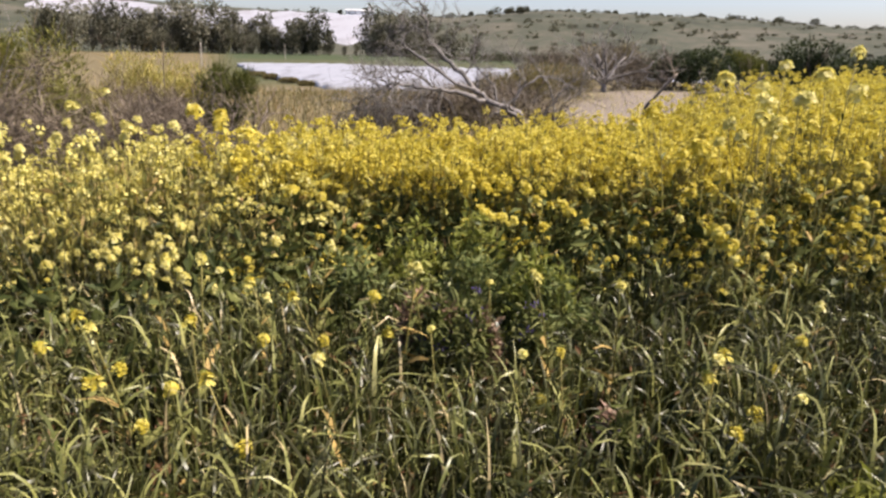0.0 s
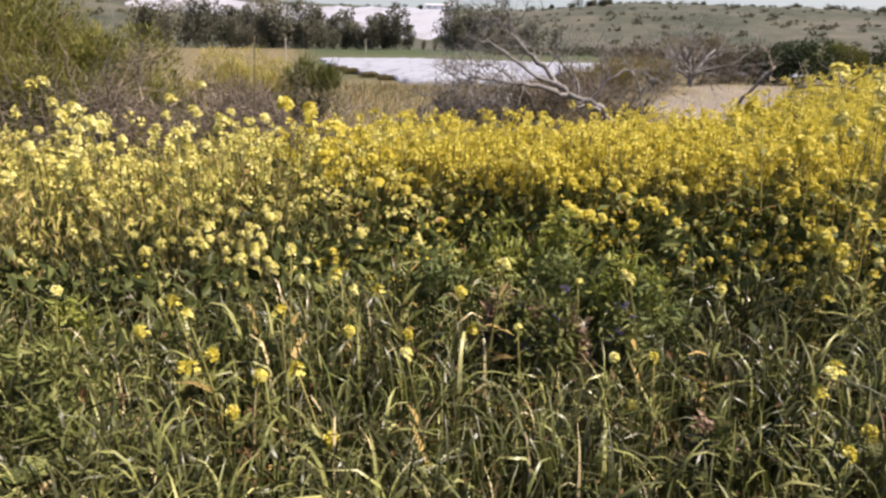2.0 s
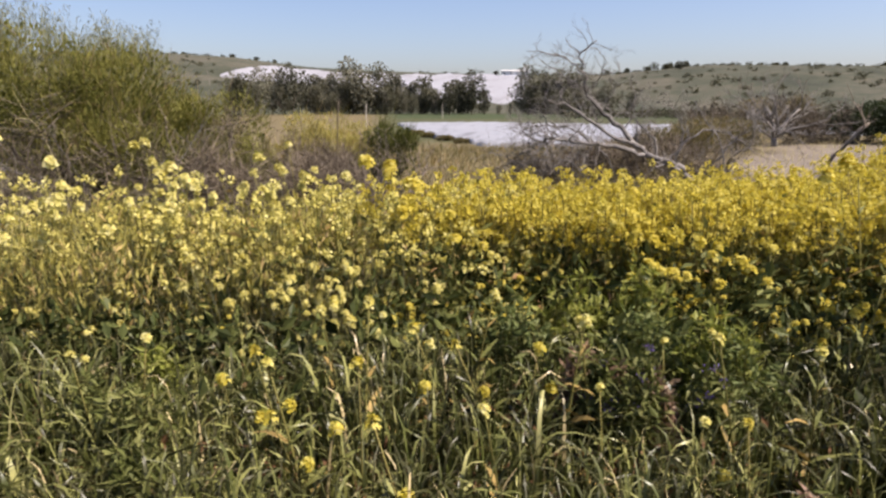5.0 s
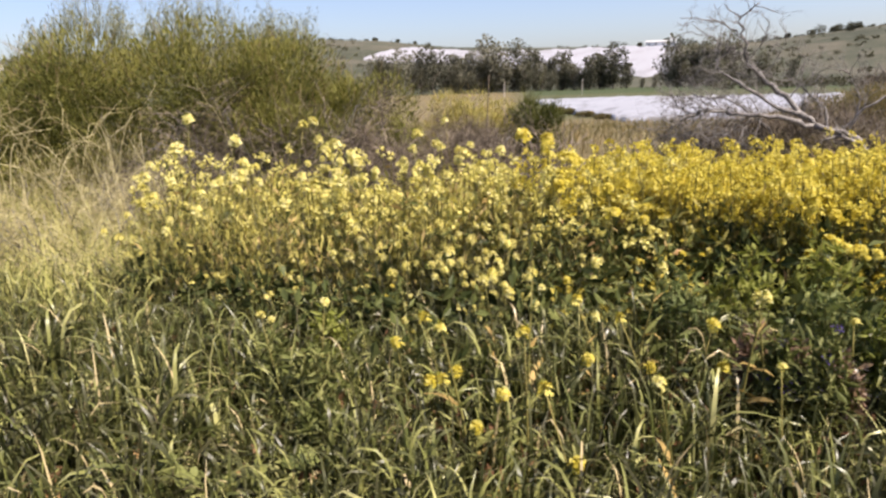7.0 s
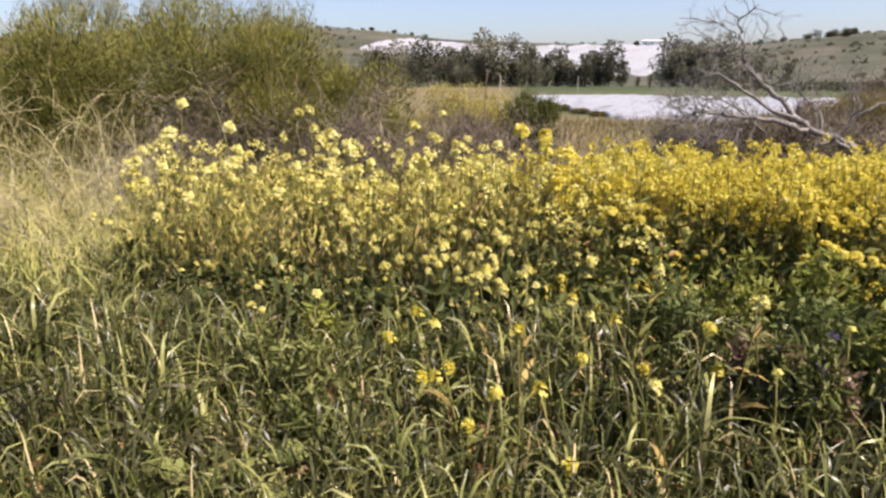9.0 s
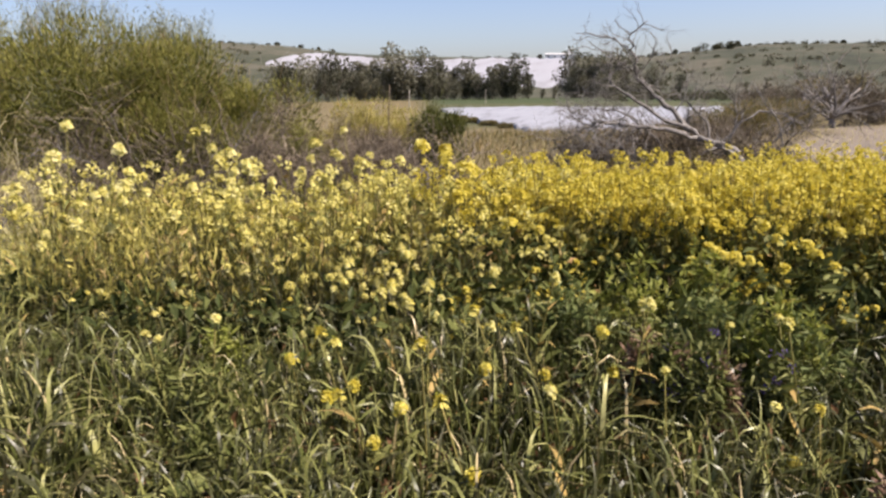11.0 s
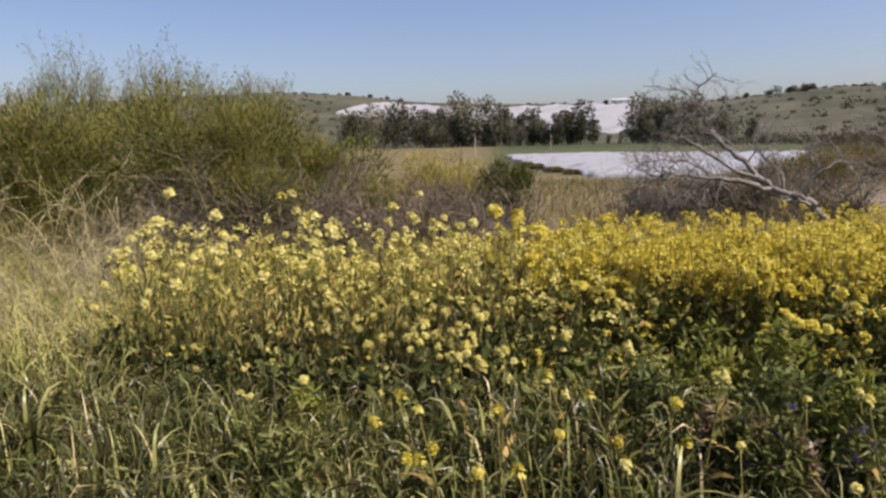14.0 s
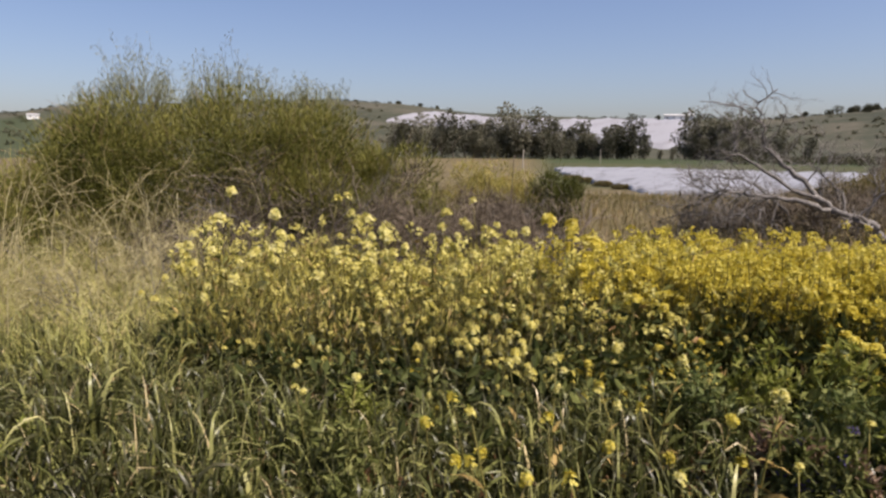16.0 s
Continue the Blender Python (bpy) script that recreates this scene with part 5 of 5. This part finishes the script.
LIME = leaf_material("lime_leaf", [(0.0, (0.09, 0.11, 0.018)), (0.5, (0.21, 0.225, 0.045)), (1.0, (0.38, 0.37, 0.11))])
rng = np.random.default_rng(455)
spots = [(rng.uniform(-2.6, -0.8), rng.uniform(1.5, 2.5), rng.uniform(0.22, 0.42), rng.uniform(0.28, 0.44)) for _ in range(1)]
spots += [(-2.9, 1.6, 0.4, 0.36), (0.6, 1.6, 0.3, 0.32), (1.15, 1.75, 0.4, 0.36), (0.35, 2.95, 0.4, 0.62), (-0.2, 3.25, 0.4, 0.66), (0.1, 3.35, 0.35, 0.7)]
for n, (x, y, w, h) in enumerate(spots):
    set_down(feathery_weed(500 + n, w, h, "small lime green leafy weed in the grass", LIME), x, y)


def stalk(name, ctrl, r0, r1, material, label, category, twigs=0):
    """A single dry stalk, twig or post that stands by itself."""
    global rng
    rng = np.random.default_rng(len(label) + int(100 * abs(ctrl[0][0])))
    b = Bag()
    o = np.array([ctrl[0][0], ctrl[0][1], float(land(ctrl[0][0], ctrl[0][1]))])
    line = smooth_line([np.array(c) - o for c in ctrl], 4 * len(ctrl))
    tube(b, line, np.linspace(r0, r1, len(line)), 6)
    for _ in range(twigs):
        k = rng.integers(len(line) // 3, len(line))
        grow(b, line[k], rng.normal(0, 0.6, 3) + [0, 0, 0.5], 0.3, r1, 1, 0.6, 0.1, 3, None, 3)
    ob = new(name, b.mesh(name, material, True))
    ob.location = o
    return tagged(ob, label, category)


stalk("dry_stalk", [(-2.33, 5.55, -0.02), (-2.31, 5.55, 0.75), (-2.27, 5.55, 1.45)], 0.006, 0.004, BROWN_TWIG, "pale dry upright stalk among the dead brush", "stalk")
stalk("dry_stalk", [(-4.35, 3.55, -0.02), (-4.36, 3.55, 0.4), (-4.38, 3.56, 0.85)], 0.005, 0.003, STRAW, "thin dry stalk among fine grass", "stalk")
stalk("dead_branch", [(1.85, 7.5, -0.02), (1.98, 7.5, 0.8), (2.10, 7.5, 1.0), (2.30, 7.5, 1.24)], 0.024, 0.012, BARK, "dark bare branch standing out of the mustard", "branch", 2)
stalk("dead_branch", [(2.3, 7.6, -0.02), (2.5, 7.6, 0.9), (2.7, 7.55, 1.06), (3.0, 7.5, 1.05), (3.3, 7.5, 0.98)], 0.022, 0.012, DEADWOOD, "pale bare branch bent over the mustard", "branch", 3)
stalk("dead_branch", [(1.15, 7.5, -0.02), (1.02, 7.5, 0.95), (0.86, 7.5, 1.22), (0.72, 7.5, 1.44)], 0.010, 0.005, DEADWOOD, "thin grey bare branch behind the mustard", "branch", 2)
for az, r, h in [(-19.9, 96, 3.6), (-13.6, 168, 3.4)]:
    p = at_polar(az, r)
    stalk("field_post", [(p.x, p.y, p.z - 0.1), (p.x, p.y, p.z + h / 2), (p.x + 0.05, p.y, p.z + h)], 0.09, 0.07, TIMBER, "weathered wooden post beside the field", "post")
set_down(feathery_weed(461, 0.7, 1.35, "leafy upright weed behind the mustard", GREY_LEAF), 2.55, 7.3)
for seed, az, r, w, h in [(471, -54.0, 6.6, 2.2, 1.25), (472, -59.5, 6.2, 2.4, 1.35), (473, -49.5, 7.0, 1.6, 1.0), (474, -62.5, 5.2, 1.6, 0.95)]:
    ob = brush_bush(seed, w, h, 2400, "tangle of pale dry bent stems before the bush", STRAW, 0.005)
    ob.matrix_basis = Matrix.Translation(at_polar(az, r))
    tagged(ob, group="pale dry tangles")

# dry stems mixed into the loose flowers
rng = np.random.default_rng(480)
b = Bag()
n = 2000
x = rng.uniform(-3.5, -0.9, n)
y = stand_front(x) + 0.2 + rng.random(n) * (stand_back(x) - stand_front(x) + 0.5)
base = np.stack([x, y, land(x, y)], 1)
blades(b, base, rng.uniform(0, 6.28, n), rng.uniform(0.45, 1.0, n), rng.uniform(0.003, 0.007, n), rng.uniform(0.1, 1.0, n), 4, rng.uniform(0, 0.3, n), 2.5)
tagged(new("dry_stems", b.mesh("dry_stems", GREY_LEAF)), "grey-brown dry stems among the pale flowers", "stems", kind="stuff")

# withered brown leaves low in the grass
DRY_LEAF = leaf_material("withered_leaf", [(0.0, (0.05, 0.024, 0.012)), (0.5, (0.15, 0.075, 0.036)), (1.0, (0.34, 0.21, 0.11))], rough=0.7)
rng = np.random.default_rng(490)
b = Bag()
n = 9000
x = rng.uniform(-3.4, 2.0, n)
y = rng.uniform(1.05, 3.0, n)
z = land(x, y) + 0.02 + 0.28 * rng.random(n) ** 1.6
ln = rng.uniform(0.02, 0.07, n)
leaves(b, np.stack([x, y, z], 1), rng.normal(0, 0.8, (n, 3)) + [0, 0, 0.2], ln, ln * rng.uniform(0.15, 0.4, n))
tagged(new("withered_leaves", b.mesh("withered_leaves", DRY_LEAF)), "withered brown leaves low in the grass", "leaves", kind="stuff")


def stem_tangle(seed, az, r, spread, n, label):
    """Long pale bent stems that lean over one another."""
    global rng
    rng = np.random.default_rng(seed)
    ob = new("dry_stem_tangle")
    for _ in range(n):
        a = rng.uniform(0, 6.28)
        x, y = rng.normal(0, spread, 2)
        ln, out = rng.uniform(0.7, 1.6), rng.uniform(0.2, 0.9)
        p = np.array([[x, y, 0], [x + 0.2 * out * math.cos(a), y + 0.2 * out * math.sin(a), ln * 0.55], [x + 0.6 * out * math.cos(a), y + 0.6 * out * math.sin(a), ln * 0.85], [x + out * math.cos(a), y + out * math.sin(a), ln * rng.uniform(0.6, 1.0)]])
        b = Bag()
        line = smooth_line(p, 9)
        tube(b, line, np.linspace(0.0045, 0.002, 9), 4, rng.random())
        for k in (4, 6):
            grow(b, line[k], rng.normal(0, 0.6, 3) + [0, 0, 0.3], 0.3, 0.003, 0, 0.6, 0.1, 2, None, 3)
        part("stem", b.mesh("stem", STRAW, True), ob)
    ob.matrix_basis = Matrix.Translation(at_polar(az, r))
    return tagged(ob, label, "dry stems", "dry stem tangles")


for seed, az, r in [(601, -57.0, 6.8), (602, -53.0, 7.0), (603, -60.5, 6.0), (604, -50.0, 7.2)]:
    stem_tangle(seed, az, r, 0.5, 16, "tangle of long pale bent dry stems before the bush")

# short trodden grass round the standpoint and along the near side of the meadow
rng = np.random.default_rng(520)
b = Bag()
n = 42000
r, a = 7.0 * np.sqrt(rng.random(n)), rng.uniform(0, 2 * math.pi, n)
x, y = r * np.cos(a), r * np.sin(a)
keep = ((y < 0.95 + 0.08 * np.abs(x)) | (x > 2.3)) & (rng.random(n) < 0.55 + 0.45 * ripple(x, y, 0.4))
x, y = x[keep], y[keep]
n = len(x)
base = np.stack([x, y, land(x, y) - 0.01], 1)
blades(b, base, rng.uniform(0, 6.28, n), rng.uniform(0.07, 0.24, n), rng.uniform(0.005, 0.012, n), rng.uniform(0.3, 1.8, n), 3, rng.uniform(0, 0.6, n), 2.2)
tagged(new("trodden_grass", b.mesh("trodden_grass", OAT)), "short trodden green grass at the edge of the meadow", "grass", kind="stuff")
